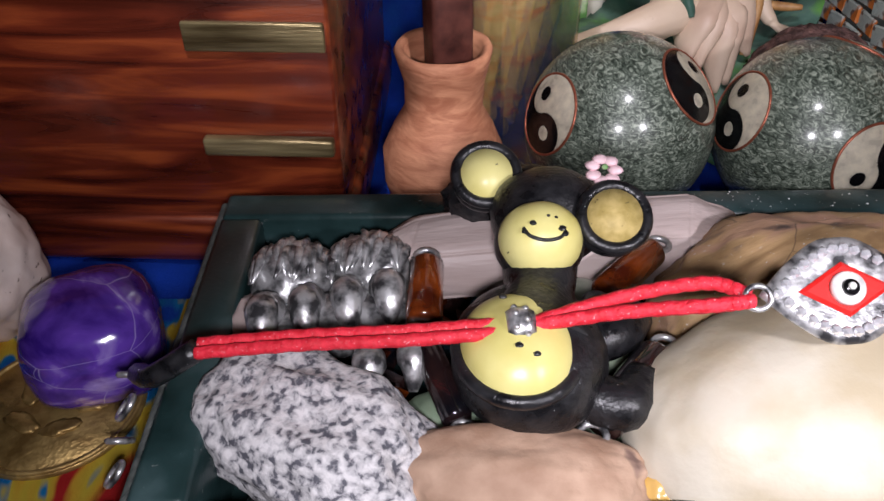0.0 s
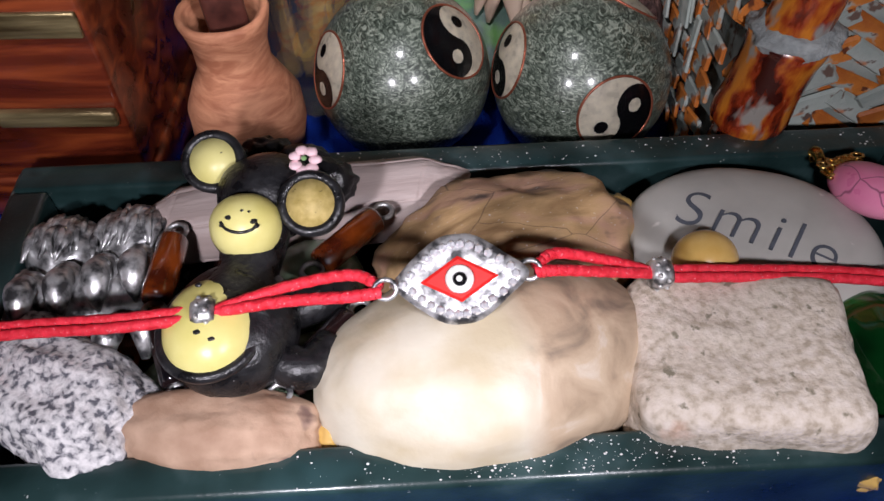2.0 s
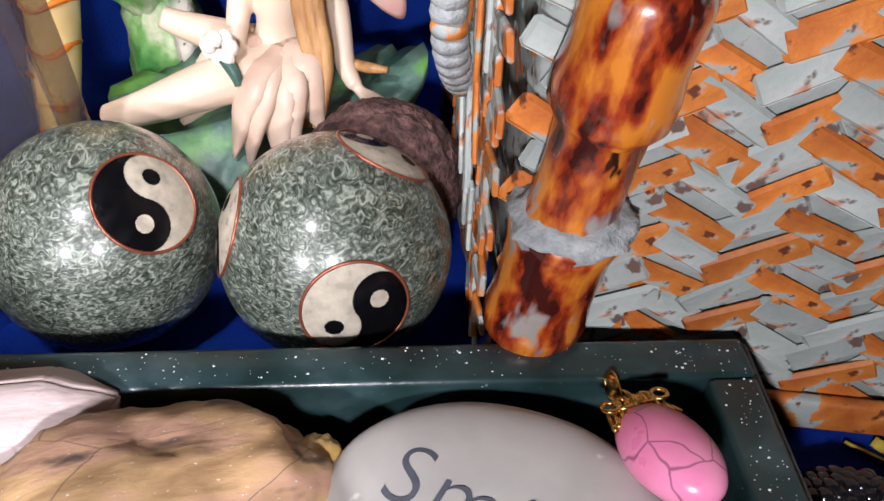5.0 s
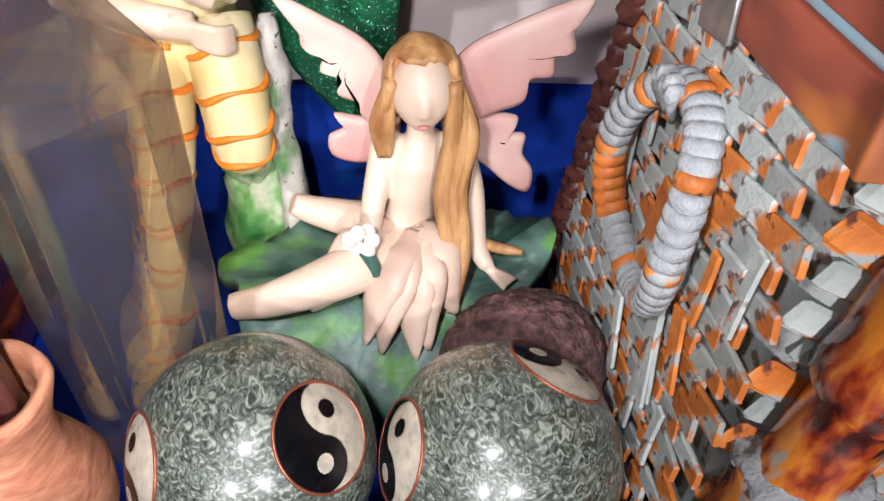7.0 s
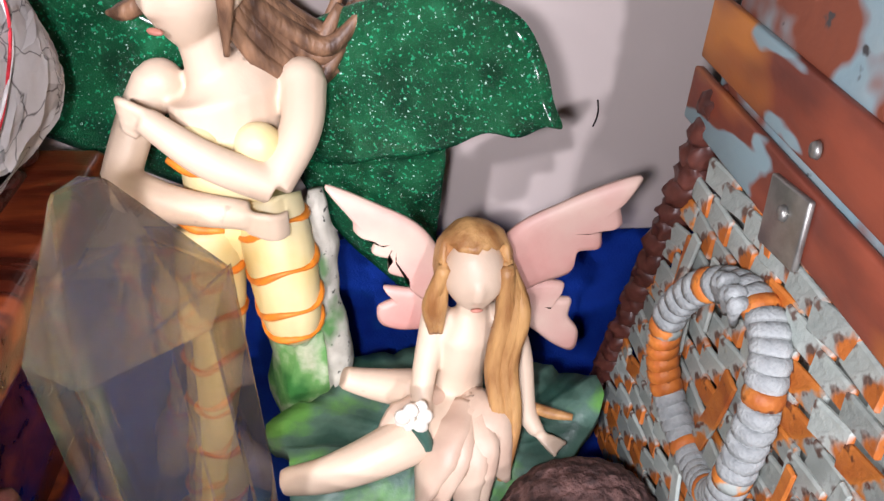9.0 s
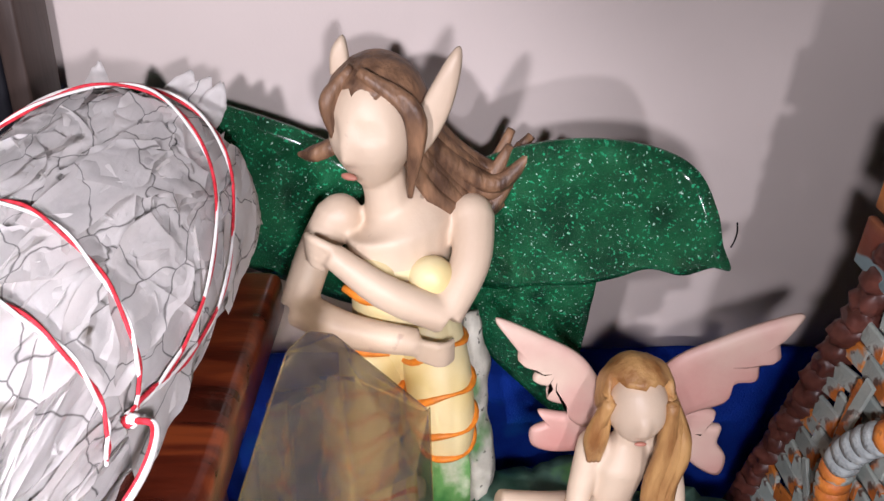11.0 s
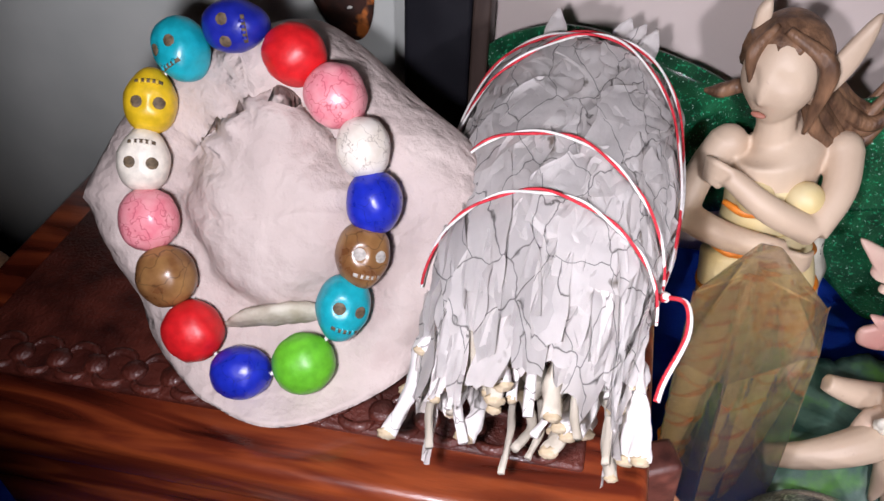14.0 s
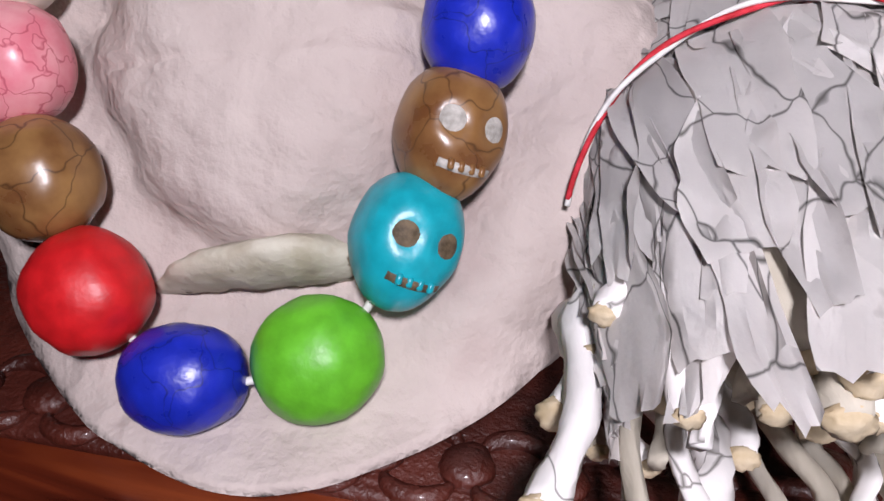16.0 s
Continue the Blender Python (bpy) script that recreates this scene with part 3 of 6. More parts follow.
    tilt = pose(0, 0, 0, 0, 0, 9)
    part("corner_plate", block(0.0012, 0.011, 0.0115, 0.0004), STEEL, lid, "dull steel plate", m=Matrix.Translation(flank(0.0335, h + 0.003, 0.0036)) @ tilt @ pose(0, 0, 0, -8, 0, 0))
    for y, z in ((0.0335, h + 0.0045), (0.0310, h + 0.0165)):
        part("rivet", lathe([(0.0003, 0), (0.0014, 0), (0.0011, 0.0008), (0.0003, 0.001)], 14), STEEL, lid, m=Matrix.Translation(flank(y, z, 0.0042)) @ pose(0, 0, 0, 0, -90, 0))
    # ring handle hanging on the side, wound with flat splints
    def on_ring(t):
        return flank(0.0355 + 0.0170 * math.cos(t) - 0.0015 * math.sin(t), 0.0770 + 0.0215 * math.sin(t), 0.0050 + 0.0022 * math.cos(2 * t))

    ring = [on_ring(2 * math.pi * k / 56) for k in range(56)]
    hd = part("handle", tube(ring, 0.0027, 12, closed=True), GREYW, r, "ring handle wound with grey and orange splints")
    for k in range(46):
        t = 2 * math.pi * k / 46
        tan = (on_ring(t + 0.02) - on_ring(t - 0.02)).normalized()
        q = tan.to_track_quat("Z", "Y").to_matrix().to_4x4()
        bm = lathe([(0.0024, -0.0015), (0.0031, -0.0014), (0.0034, 0), (0.0031, 0.0014), (0.0024, 0.0015)], 16, 0.06, k)
        part("splint_turn", bm, RUST if k % 6 == 0 or math.sin(t + 2.0) > 0.93 else GREYW, hd, m=Matrix.Translation(on_ring(t)) @ q @ pose(0, 0, 0, 14, 0, 0))
    for k in range(5):
        p = flank(0.0335 + 0.0016 * k, 0.0985 + 0.001 * (k % 2), 0.0042)
        part("handle_knot", tube([p, p + Vector((-0.003, -0.001, 0.001)), p + Vector((-0.001, 0.002, -0.006))], [0.0008, 0.0016, 0.0006], 8, 10), GREYW, r)
    # bamboo corner post
    prof = [(0.0005, 0), (0.0085, 0), (0.0088, 0.003), (0.0082, 0.012), (0.0078, 0.020), (0.0082, 0.024), (0.0104, 0.026), (0.0106, 0.030), (0.0098, 0.036), (0.0100, 0.046), (0.0106, 0.049), (0.0108, 0.051), (0.0094, 0.052),
            (0.0082, 0.055), (0.0080, 0.064), (0.0082, 0.071), (0.0105, 0.074), (0.0106, 0.078), (0.0098, 0.084), (0.0100, 0.092), (0.0080, 0.096), (0.0005, 0.096)]
    part("bamboo_post", lathe(prof, 40, 0.02, 7), BAMBOO, r, "varnished orange bamboo corner post", m=pose(0.003, -0.0045, 0.002, 0, 8, 0) @ Matrix.Diagonal((0.9, 0.9, 1.0, 1)))
    part("root_collar", blob((0.012, 0.009, 0.004), 0.25, 2, 8, 4), GREYW, r, "frayed grey collar", m=pose(0.004, -0.006, 0.006))
    part("root_collar", blob((0.0105, 0.0105, 0.0045), 0.2, 3, 18, 4), GREYW, r, "frayed grey collar", m=pose(0.0105, -0.004, 0.0535))
    # dark twisted edge at the far corner
    for k in range(22):
        z = 0.004 + k * 0.0054
        part("rope_turn", blob((0.0036, 0.0036, 0.0046), 0.35, 2, k, 3), STICK, r, m=Matrix.Translation(flank(depth_at(z) - 0.001, z)) @ pose(0, 0, 0, 30, 20 * (k % 3), 0))


basket()

# ---- clay dish with a ring of beads ----
ON_BOX = Matrix.Translation((0.0012, 0.0247, 0.0072)) @ Matrix.Diagonal((0.92, 0.92, 0.92, 1))


def on_box(ob):
    """Places a thing drawn in the dish's own measures on the lid."""
    ob.matrix_world = ON_BOX @ ob.matrix_world
    return ob


CU, CV, CN = Vector((1, 0, 0)), Vector((0, 0.603, 0.798)), Vector((0, -0.798, 0.603))
CO = Vector((-0.0045, 0.1587, 0.1134))


def onclay(x, v, n):
    return CO + CU * x + CV * v + CN * n


CLAY = mat("pale_clay", [(0.3, (0.50, 0.415, 0.385)), (0.7, (0.62, 0.53, 0.49))], scale=70, rough=0.85, bump=0.8, bscale=200, depth=0.0018, spots=[((0.40, 0.30, 0.28), 35, 0.62, 0.8)])


def clay_dish():
    corners = [(-0.140, 0.036), (-0.124, 0.064), (-0.090, 0.080), (-0.064, 0.064), (-0.045, 0.047), (-0.047, 0.020), (-0.063, -0.001), (-0.088, -0.011), (-0.117, 0.004)]
    ring = smooth_line([Vector((x, v, 0)) for x, v in corners + corners[:1]], 145)[:-1]
    cx, cv = -0.0885, 0.034
    bm = bmesh.new()
    prof = [(0.02, -0.0035), (0.12, -0.0035), (0.22, -0.0045), (0.30, -0.0060), (0.36, -0.0085), (0.41, -0.0125), (0.46, -0.0150), (0.52, -0.0148), (0.60, -0.0135), (0.68, -0.0125), (0.76, -0.0120), (0.84, -0.0135),
            (0.91, -0.0165), (0.96, -0.021), (1.0, -0.028), (1.0, -0.036), (0.95, -0.044), (0.7, -0.050), (0.3, -0.052)]
    rows = []
    for k, (f, h) in enumerate(prof):
        row = []
        for i, q in enumerate(ring):
            x, v = cx + (q.x - cx) * f * 1.1, cv + (q.y - cv) * f * 1.08
            if f < 0.5 and k < 9:
                v += 0.004 * (0.5 - f) + max(0, v - cv) * 0.35
            n = h + 0.0022 * nz((x, v, h), 70, 3) + 0.0010 * nz((x, v, h), 190, 5)
            if k < 13:
                n -= 0.0022 * abs(nz((x, v * 2.6, 0), 75, 11)) * (1.4 if v > cv else 0.7)
            if 0.3 < f < 0.85 and v > cv + 0.016 and k < 12:
                n += 0.0045 * math.exp(-((x - cx + 0.004) / 0.016) ** 2) * (1 + 0.6 * math.sin(v * 900 + x * 300))
            p = onclay(x, v, n)
            if k <= 13 and p.z < 0.109:
                low = 0.109 - p.z
                p.z = 0.109 - 0.0060 * (1 - math.exp(-low / 0.0060))
                p.y -= 0.72 * low
            elif k > 13:
                p.z = max(p.z, 0.0998)
            p.y = max(p.y, 0.1462)
            row.append(bm.verts.new(p))
        rows.append(row)
    for a, b in zip(rows, rows[1:]):
        for i in range(len(ring)):
            j = (i + 1) % len(ring)
            bm.faces.new((a[i], a[j], b[j], b[i]))
    bm.faces.new(rows[0])
    bm.faces.new(rows[-1])
    tagged(on_box(part("clay_dish", bm, CLAY)), "handmade pale pink clay dish propped on the wooden box", "dish")
    bm = blob((0.015, 0.013, 0.016), 0.12, 1.5, 31, 4)
    tagged(on_box(part("clay_lump", bm, CLAY, m=pose(-0.044, 0.215, 0.118))), "pale pink clay lump behind the dish", "clay")


clay_dish()

BCOL = {
    "red": plain("red_bead", (0.62, 0.012, 0.016), rough=0.42, sss=0.0), "blue": plain("blue_bead", (0.012, 0.025, 0.42), rough=0.3, cracks=((0.004, 0.008, 0.10), 170, 0.02)),
    "green": plain("green_bead", (0.13, 0.48, 0.025), rough=0.42), "pink": mat("pink_bead", [(0.35, (0.72, 0.20, 0.25)), (0.65, (0.80, 0.34, 0.37))], scale=300, rough=0.35, bump=0.05, cracks=((0.45, 0.05, 0.09), 210, 0.03)),
    "white": mat("white_bead", [(0.35, (0.70, 0.64, 0.55)), (0.65, (0.80, 0.75, 0.68))], scale=300, rough=0.4, bump=0.05, cracks=((0.25, 0.2, 0.16), 230, 0.02)),
    "ivory": plain("ivory_bead", (0.78, 0.73, 0.63), rough=0.4), "brown": mat("brown_bead", [(0.35, (0.14, 0.055, 0.02)), (0.65, (0.32, 0.17, 0.06))], scale=160, rough=0.3, bump=0.05, cracks=((0.06, 0.025, 0.01), 120, 0.02)),
    "turquoise": plain("turquoise_bead", (0.008, 0.36, 0.44), rough=0.35), "yellow": plain("yellow_bead", (0.70, 0.46, 0.015), rough=0.35), "navy": plain("navy_bead", (0.012, 0.02, 0.30), rough=0.35),
}
SOCKET = mat("worn_socket", [(0.35, (0.06, 0.04, 0.02)), (0.65, (0.17, 0.12, 0.07))], scale=800, rough=0.7)
SOCKETL = mat("pale_socket", [(0.35, (0.30, 0.28, 0.25)), (0.65, (0.55, 0.52, 0.48))], scale=900, rough=0.7)
THREAD = plain("white_thread", (0.75, 0.73, 0.7), rough=0.8)


def bead_round(p, colour, size, tilt, seed):
    bm = blob((0.0063 * size[0], 0.0069 * size[1], 0.0061), 0.055, 1.3, seed, 4, 2.15)
    m = Matrix.Translation(p) @ Matrix((CU, CV, CN)).transposed().to_4x4() @ pose(0, 0, 0, 0, 0, tilt)
    ob = on_box(part("gemstone_bead", bm, BCOL[colour], m=m))
    tagged(ob, f"polished {colour} stone bead threaded in the ring on the clay dish", "bead", "ring of beads")


def bead_skull(p, colour, tilt, turn, light=False):
    m = Matrix.Translation(p) @ Matrix((CU, CV, CN)).transposed().to_4x4() @ pose(0, 0, 0, 0, turn, tilt)
    r = root("skull_bead", ON_BOX @ m, f"carved {colour} skull shaped bead threaded in the ring", "bead", "ring of beads")
    bm = blob((0.0058, 0.0074, 0.0060), 0.02, 1.2, 2, 4, 2.3)
    for v in bm.verts:
        if v.co.y < -0.001:
            k = min(1, (-0.001 - v.co.y) / 0.005)
            v.co.x *= 1 - 0.24 * k
        for ex in (-0.0022, 0.0022):
            d = math.hypot(v.co.x - ex, v.co.y - 0.0008)
            if v.co.z > 0 and d < 0.0021:
                v.co.z -= 0.0010 * (1 - d / 0.0021)
    part("bead_body", bm, BCOL[colour], r)
    sk = SOCKETL if light else SOCKET
    for ex in (-0.0023, 0.0023):
        e = blob((0.0016, 0.0019, 0.0007), 0.05, 1, ex * 1000, 3)
        part("eye_socket", e, sk, r, m=pose(ex, 0.0008, 0.0047, 0, 18 * (1 if ex > 0 else -1), 0))
    part("mouth_groove", tube([(-0.0026, -0.0033, 0.0040), (-0.001, -0.0036, 0.0047), (0.001, -0.0036, 0.0047), (0.0026, -0.0033, 0.0040)], 0.00085, 8, 12), sk, r)
    for k in range(4):
        part("tooth", block(0.0007, 0.0012, 0.0006, 0.0002, 1), BCOL[colour], r, m=pose(-0.0018 + k * 0.0012, -0.0036, 0.0054))


RING = [("navy", 1, (-0.0975, 0.205, 0.1745), 95), ("turquoise", 1, (-0.1100, 0.2015, 0.1700), 25), ("yellow", 1, (-0.1170, 0.1950, 0.1605), 180), ("ivory", 1, (-0.1180, 0.1870, 0.1500), 180),
        ("pink", 0, (-0.1160, 0.1785, 0.1395), 0), ("brown", 0, (-0.1110, 0.1710, 0.1295), 20), ("red", 0, (-0.1040, 0.1640, 0.1200), 40), ("blue", 0, (-0.0920, 0.1590, 0.1135), 95), ("green", 0, (-0.0775, 0.1610, 0.1165), 120),
        ("turquoise", 1, (-0.0695, 0.1690, 0.1270), -12), ("brown", 1, (-0.0660, 0.1765, 0.1360), -6), ("blue", 0, (-0.0640, 0.1835, 0.1455), 0), ("white", 0, (-0.0670, 0.1900, 0.1550), 8), ("pink", 0, (-0.0740, 0.1965, 0.1635), 30),
        ("red", 0, (-0.0840, 0.2020, 0.1700), 60)]
for k, (colour, skull, p, tilt) in enumerate(RING):
    q = Vector(p) - CN * 0.0052 - Vector((0.0045, 0, 0))
    if skull:
        bead_skull(q, colour, tilt, 34 if k in (9, 10) else -22, k == 10)
    else:
        sz = {"blue": (0.95, 1.0), "white": (0.92, 0.98)}.get(colour, (1.06, 1.02))
        bead_round(q, colour, sz, tilt, k * 3.0 + 1)
loop = [Vector(p) - Vector((0.0045, 0, 0)) - CN * 0.0062 for _, _, p, _ in RING]
tagged(on_box(part("bead_thread", tube(smooth_line(loop + loop[:1], 120)[:-1], 0.0005, 6, closed=True), THREAD)), "white thread through the ring of beads", "thread")
SHELLM = mat("bone_shell", [(0.35, (0.45, 0.40, 0.30)), (0.65, (0.62, 0.58, 0.48))], scale=200, rough=0.6, bump=0.4, spots=[((0.12, 0.08, 0.04), 300, 0.66, 0.72)])
_p = smooth_line([(-0.014, 0.0, 0), (-0.006, 0.0025, 0.003), (0.004, 0.003, 0.0035), (0.011, 0.001, 0.001)], 24)
tagged(on_box(part("shell_fragment", tube(_p, [0.0008, 0.0040, 0.0052, 0.0035], 12, flat=0.45, wob=0.25), SHELLM, m=Matrix.Translation(onclay(-0.087, 0.0115, -0.0145)) @ Matrix((CU, CV, CN)).transposed().to_4x4() @ pose(0, 0, 0, 20, 0, 12))),
       "pale bone-like shell fragment lying in the clay dish", "shell")

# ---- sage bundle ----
# the dark line network paints shaded creases between wrapped leaves into the colour
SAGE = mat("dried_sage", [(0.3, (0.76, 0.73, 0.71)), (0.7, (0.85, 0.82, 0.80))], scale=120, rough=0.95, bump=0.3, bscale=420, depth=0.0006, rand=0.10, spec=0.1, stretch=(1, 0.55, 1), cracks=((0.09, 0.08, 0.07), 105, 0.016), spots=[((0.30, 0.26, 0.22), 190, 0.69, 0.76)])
# near-black core colour paints the shade in the gaps between leaves
SAGE_SHADE = mat("shaded_sage_core", [(0.3, (0.05, 0.045, 0.04)), (0.7, (0.16, 0.15, 0.14))], scale=200, rough=0.95, bump=0.8, bscale=700, spec=0.1)
STEM = mat("sage_stem", [(0.3, (0.40, 0.35, 0.27)), (0.7, (0.62, 0.58, 0.50))], scale=140, stretch=(1, 0.4, 1), rough=0.85, bump=0.6, bscale=500, rand=0.15, spots=[((0.45, 0.28, 0.10), 80, 0.58, 0.70), ((0.10, 0.07, 0.05), 260, 0.68, 0.74)])
PITH = mat("cut_pith", [(0.3, (0.40, 0.30, 0.17)), (0.7, (0.62, 0.52, 0.37))], scale=400, rough=0.8)
REDT = mat("red_thread", [(0.4, (0.45, 0.01, 0.02)), (0.6, (0.62, 0.03, 0.05))], scale=900, rough=0.8)
S0, S1 = Vector((-0.0300, 0.1650, 0.1185)), Vector((-0.0230, 0.2720, 0.1240))


def sage():
    r = root("sage_bundle", Matrix.Translation((0, 0, 0)), "dried white sage bundle bound with red and white thread", "sage bundle")
    ax = (S1 - S0).normalized()
    side = ax.cross(Vector((0, 0, 1))).normalized()
    up = side.cross(ax)
    L = (S1 - S0).length

    def rad(u):
        return (0.0180 + 0.0075 * math.sin(math.pi * min(1, max(0, u) * 0.66))) * (1 if u < 0.84 else max(0.12, math.sqrt(max(0, 1 - ((u - 0.84) / 0.165) ** 2))))

    def surf(u, a, off=0.0):
        rr = rad(u) * (1 + 0.035 * nz((math.cos(a), math.sin(a), u * 3), 1.7, 4)) + off
        p = S0 + ax * (u * L) + side * (math.cos(a) * rr) + up * (math.sin(a) * rr * 0.88)
        p.z = max(p.z, 0.1020)
        return p

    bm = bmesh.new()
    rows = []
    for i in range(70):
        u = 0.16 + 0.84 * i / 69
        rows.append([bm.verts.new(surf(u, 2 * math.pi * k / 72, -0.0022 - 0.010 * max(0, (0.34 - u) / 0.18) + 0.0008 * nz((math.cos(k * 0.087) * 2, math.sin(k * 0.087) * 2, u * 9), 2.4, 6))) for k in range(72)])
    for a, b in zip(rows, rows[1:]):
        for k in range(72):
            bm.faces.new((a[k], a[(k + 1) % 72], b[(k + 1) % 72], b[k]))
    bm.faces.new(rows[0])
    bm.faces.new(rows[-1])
    part("core", bm, SAGE_SHADE, r, "inner leaves coloured dark like the shaded gaps")
    rng = random.Random(21)

    def leaf(u0, a0, length, width, turn, lift, seed, name="sage_leaf"):
        """A crumpled leaf that follows the round of the bundle."""
        bm = bmesh.new()
        nx, ny = 7, 14
        g = []
        for j in range(ny):
            v = j / (ny - 1)
            wv = (math.sin(math.pi * (0.16 + 0.72 * v)) ** 0.40) * (1 + 0.28 * nz((v * 3, seed, 0), 1.3, seed))
            row = []
            for i in range(nx):
                q = i / (nx - 1) * 2 - 1
                du = (v - 0.5) * length + 0.10 * length * nz((q, v, seed), 1.2, seed)
                da = q * width * 0.5 * wv + turn * (v - 0.5) * length + 0.0015 * nz((v * 2.2, seed, 3), 1.0, seed + 2)
                uu = u0 + du / L
                rr = max(rad(min(uu, 0.97)), 0.006)
                crease = 0.0009 * nz((q * 1.6, v * 3.5, seed), 1.4, seed + 1) + 0.0010 * (abs(nz((q * 1.3, v * 1.1, seed), 1.5, seed + 6)) - 0.25)
                edge = 0.0009 * max(0, abs(q) - 0.62) * (1 if (seed * 7) % 2 < 1 else -0.7) * 2.4
                row.append(bm.verts.new(surf(min(uu, 0.985), a0 + da / rr, lift + crease + edge)))
            g.append(row)
        for j in range(ny - 1):
            for i in range(nx - 1):
                bm.faces.new((g[j][i], g[j][i + 1], g[j + 1][i + 1], g[j + 1][i]))
        bmesh.ops.solidify(bm, geom=bm.faces[:], thickness=0.00035)
        for e in bm.edges:
            e.smooth = e.calc_face_angle(0) < 0.8
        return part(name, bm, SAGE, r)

    n = 185
    for k in range(n):
        u = 0.30 + 0.66 * ((k * 0.618034) % 1.0)
        a = -0.35 + (math.pi + 0.7) * ((k * 0.754878) % 1.0)
        big = rng.random()
        leaf(u, a, rng.uniform(0.014, 0.034), rng.uniform(0.008, 0.019) * (1.3 if big > 0.8 else 1), rng.gauss(0, 0.40), -0.0014 + 0.0022 * k / n + rng.uniform(-0.0005, 0.0006), k * 1.37 + 0.5)
    # ragged leaves that hang over the stalks
    for k in range(95):
        a = -0.30 + (math.pi + 0.6) * ((k * 0.754878 + 0.3) % 1.0)
        leaf(rng.uniform(0.07, 0.30), a, rng.uniform(0.018, 0.036), rng.uniform(0.003, 0.010), rng.gauss(0, 0.18), rng.uniform(-0.0020, 0.0006), k * 2.11 + 300)
    # tips that stand up at the far end
    for k in range(4):
        a = (0.75, 1.0, 1.15, 2.0)[k]
        p = surf(0.945, a, -0.0005)
        d = (ax * (0.6 + 0.3 * (k % 2)) + up * (0.75 - 0.2 * (k % 3)) + side * (math.cos(a) * 0.5 + 0.2 * (k % 2))).normalized()
        w = d.cross(ax).normalized()
        bm = bmesh.new()
        g = [[bm.verts.new(p + d * (0.0105 * v / 7) + w * ((q / 4 - 0.5) * 0.0060 * math.sin(math.pi * (0.22 + 0.74 * v / 7))) + up * (0.0012 * nz((q * 0.6, v * 0.5, k), 1.1, k))) for q in range(5)] for v in range(8)]
        for j in range(7):
            for i in range(4):
                bm.faces.new((g[j][i], g[j][i + 1], g[j + 1][i + 1], g[j + 1][i]))
        bmesh.ops.solidify(bm, geom=bm.faces[:], thickness=0.0005)
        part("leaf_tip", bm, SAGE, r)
    # stalks and stems fanning out at the near end
    for k in range(84):
        a = 2 * math.pi * k * 0.381966
        q = 0.2 + 0.8 * math.sqrt((k + 0.5) / 86)
        x, z = math.cos(a) * 0.0215 * q, math.sin(a) * 0.0120 * q
        end = S0 + side * (x * 1.08) + up * z - ax * rng.uniform(-0.016, 0.008)
        rr = rng.choice((0.0009, 0.0011, 0.0014, 0.0018, 0.0023)) * rng.uniform(0.85, 1.15)
        end.z = max(end.z - 0.001, 0.1020 + rr)
        mid = surf(0.22, math.atan2(z, x), -0.002 - 0.010 * (1 - q))
        far = surf(0.46, math.atan2(z, x), -0.004 - 0.008 * (1 - q))
        leafy = rng.random() < 0.5
        bend = Vector((rng.uniform(-0.0022, 0.0022), 0, rng.uniform(-0.001, 0.0016)))
        bm = tube([end, end * 0.72 + mid * 0.28 + bend, end * 0.35 + mid * 0.65 - bend * 0.6, mid, far], [rr * 0.9, rr * 0.85, rr * 1.1, rr * 0.9, rr * 0.7], 10, 26, flat=rng.uniform(0.6, 1.0), wob=0.55, seed=k)
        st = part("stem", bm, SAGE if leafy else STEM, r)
        if rr > 0.0012:
            part("cut_end", blob((rr * 0.86, rr * 0.45, rr * 0.74), 0.3, 2.5, k, 3), PITH, st, m=Matrix.Translation(end))
    # twisted threads: three slanting turns over the leaves and a knot
    turns = (((2.95, 0.40), (2.3, 0.49), (1.5, 0.49), (0.85, 0.41), (0.35, 0.33), (0.20, 0.29)),
             ((2.95, 0.22), (2.3, 0.31), (1.6, 0.33), (0.95, 0.295), (0.40, 0.25), (0.18, 0.21)),
             ((3.05, 0.60), (2.6, 0.78), (1.9, 0.90), (1.2, 0.90), (0.5, 0.78), (0.05, 0.56), (0.05, 0.42), (0.22, 0.30)),
             ((3.05, 0.52), (2.5, 0.72), (1.9, 0.82), (1.3, 0.87), (0.6, 0.73), (0.2, 0.50), (0.15, 0.36), (0.25, 0.27)))
    for q, line in enumerate(turns):
        for ph, mt in ((0.0, REDT), (0.5, THREAD)):
            pts = []
            path = smooth_line([(a, u, 0) for a, u in line], 200)
            for i, c in enumerate(path):
                t = i * 0.16 + ph * 2 * math.pi + q
                pts.append(surf(c.y, c.x, 0.0022) + ax * (0.00040 * math.cos(t)) + up * (0.00030 * math.sin(t)))
            part("thread", tube(pts, 0.00031, 6), mt, r, "wound thread")
    for ph, mt in ((0.0, REDT), (0.5, THREAD)):
        k0 = surf(0.27, 0.22, 0.0026)
        loop = [k0, k0 + side * 0.004 + up * 0.001 - ax * 0.002, k0 + side * 0.0045 - ax * 0.009, k0 + side * 0.001 - ax * 0.018 - up * 0.003, k0 - ax * 0.022 - up * 0.004]
        part("thread_tail", tube([p + side * (0.0007 * ph) for p in loop], 0.00048, 6, 40), mt, r, "loose thread end")
        part("thread_knot", blob((0.0012, 0.0012, 0.0010), 0.2, 2, ph, 2), mt, r, m=Matrix.Translation(k0 + side * 0.0006 * ph))


sage()

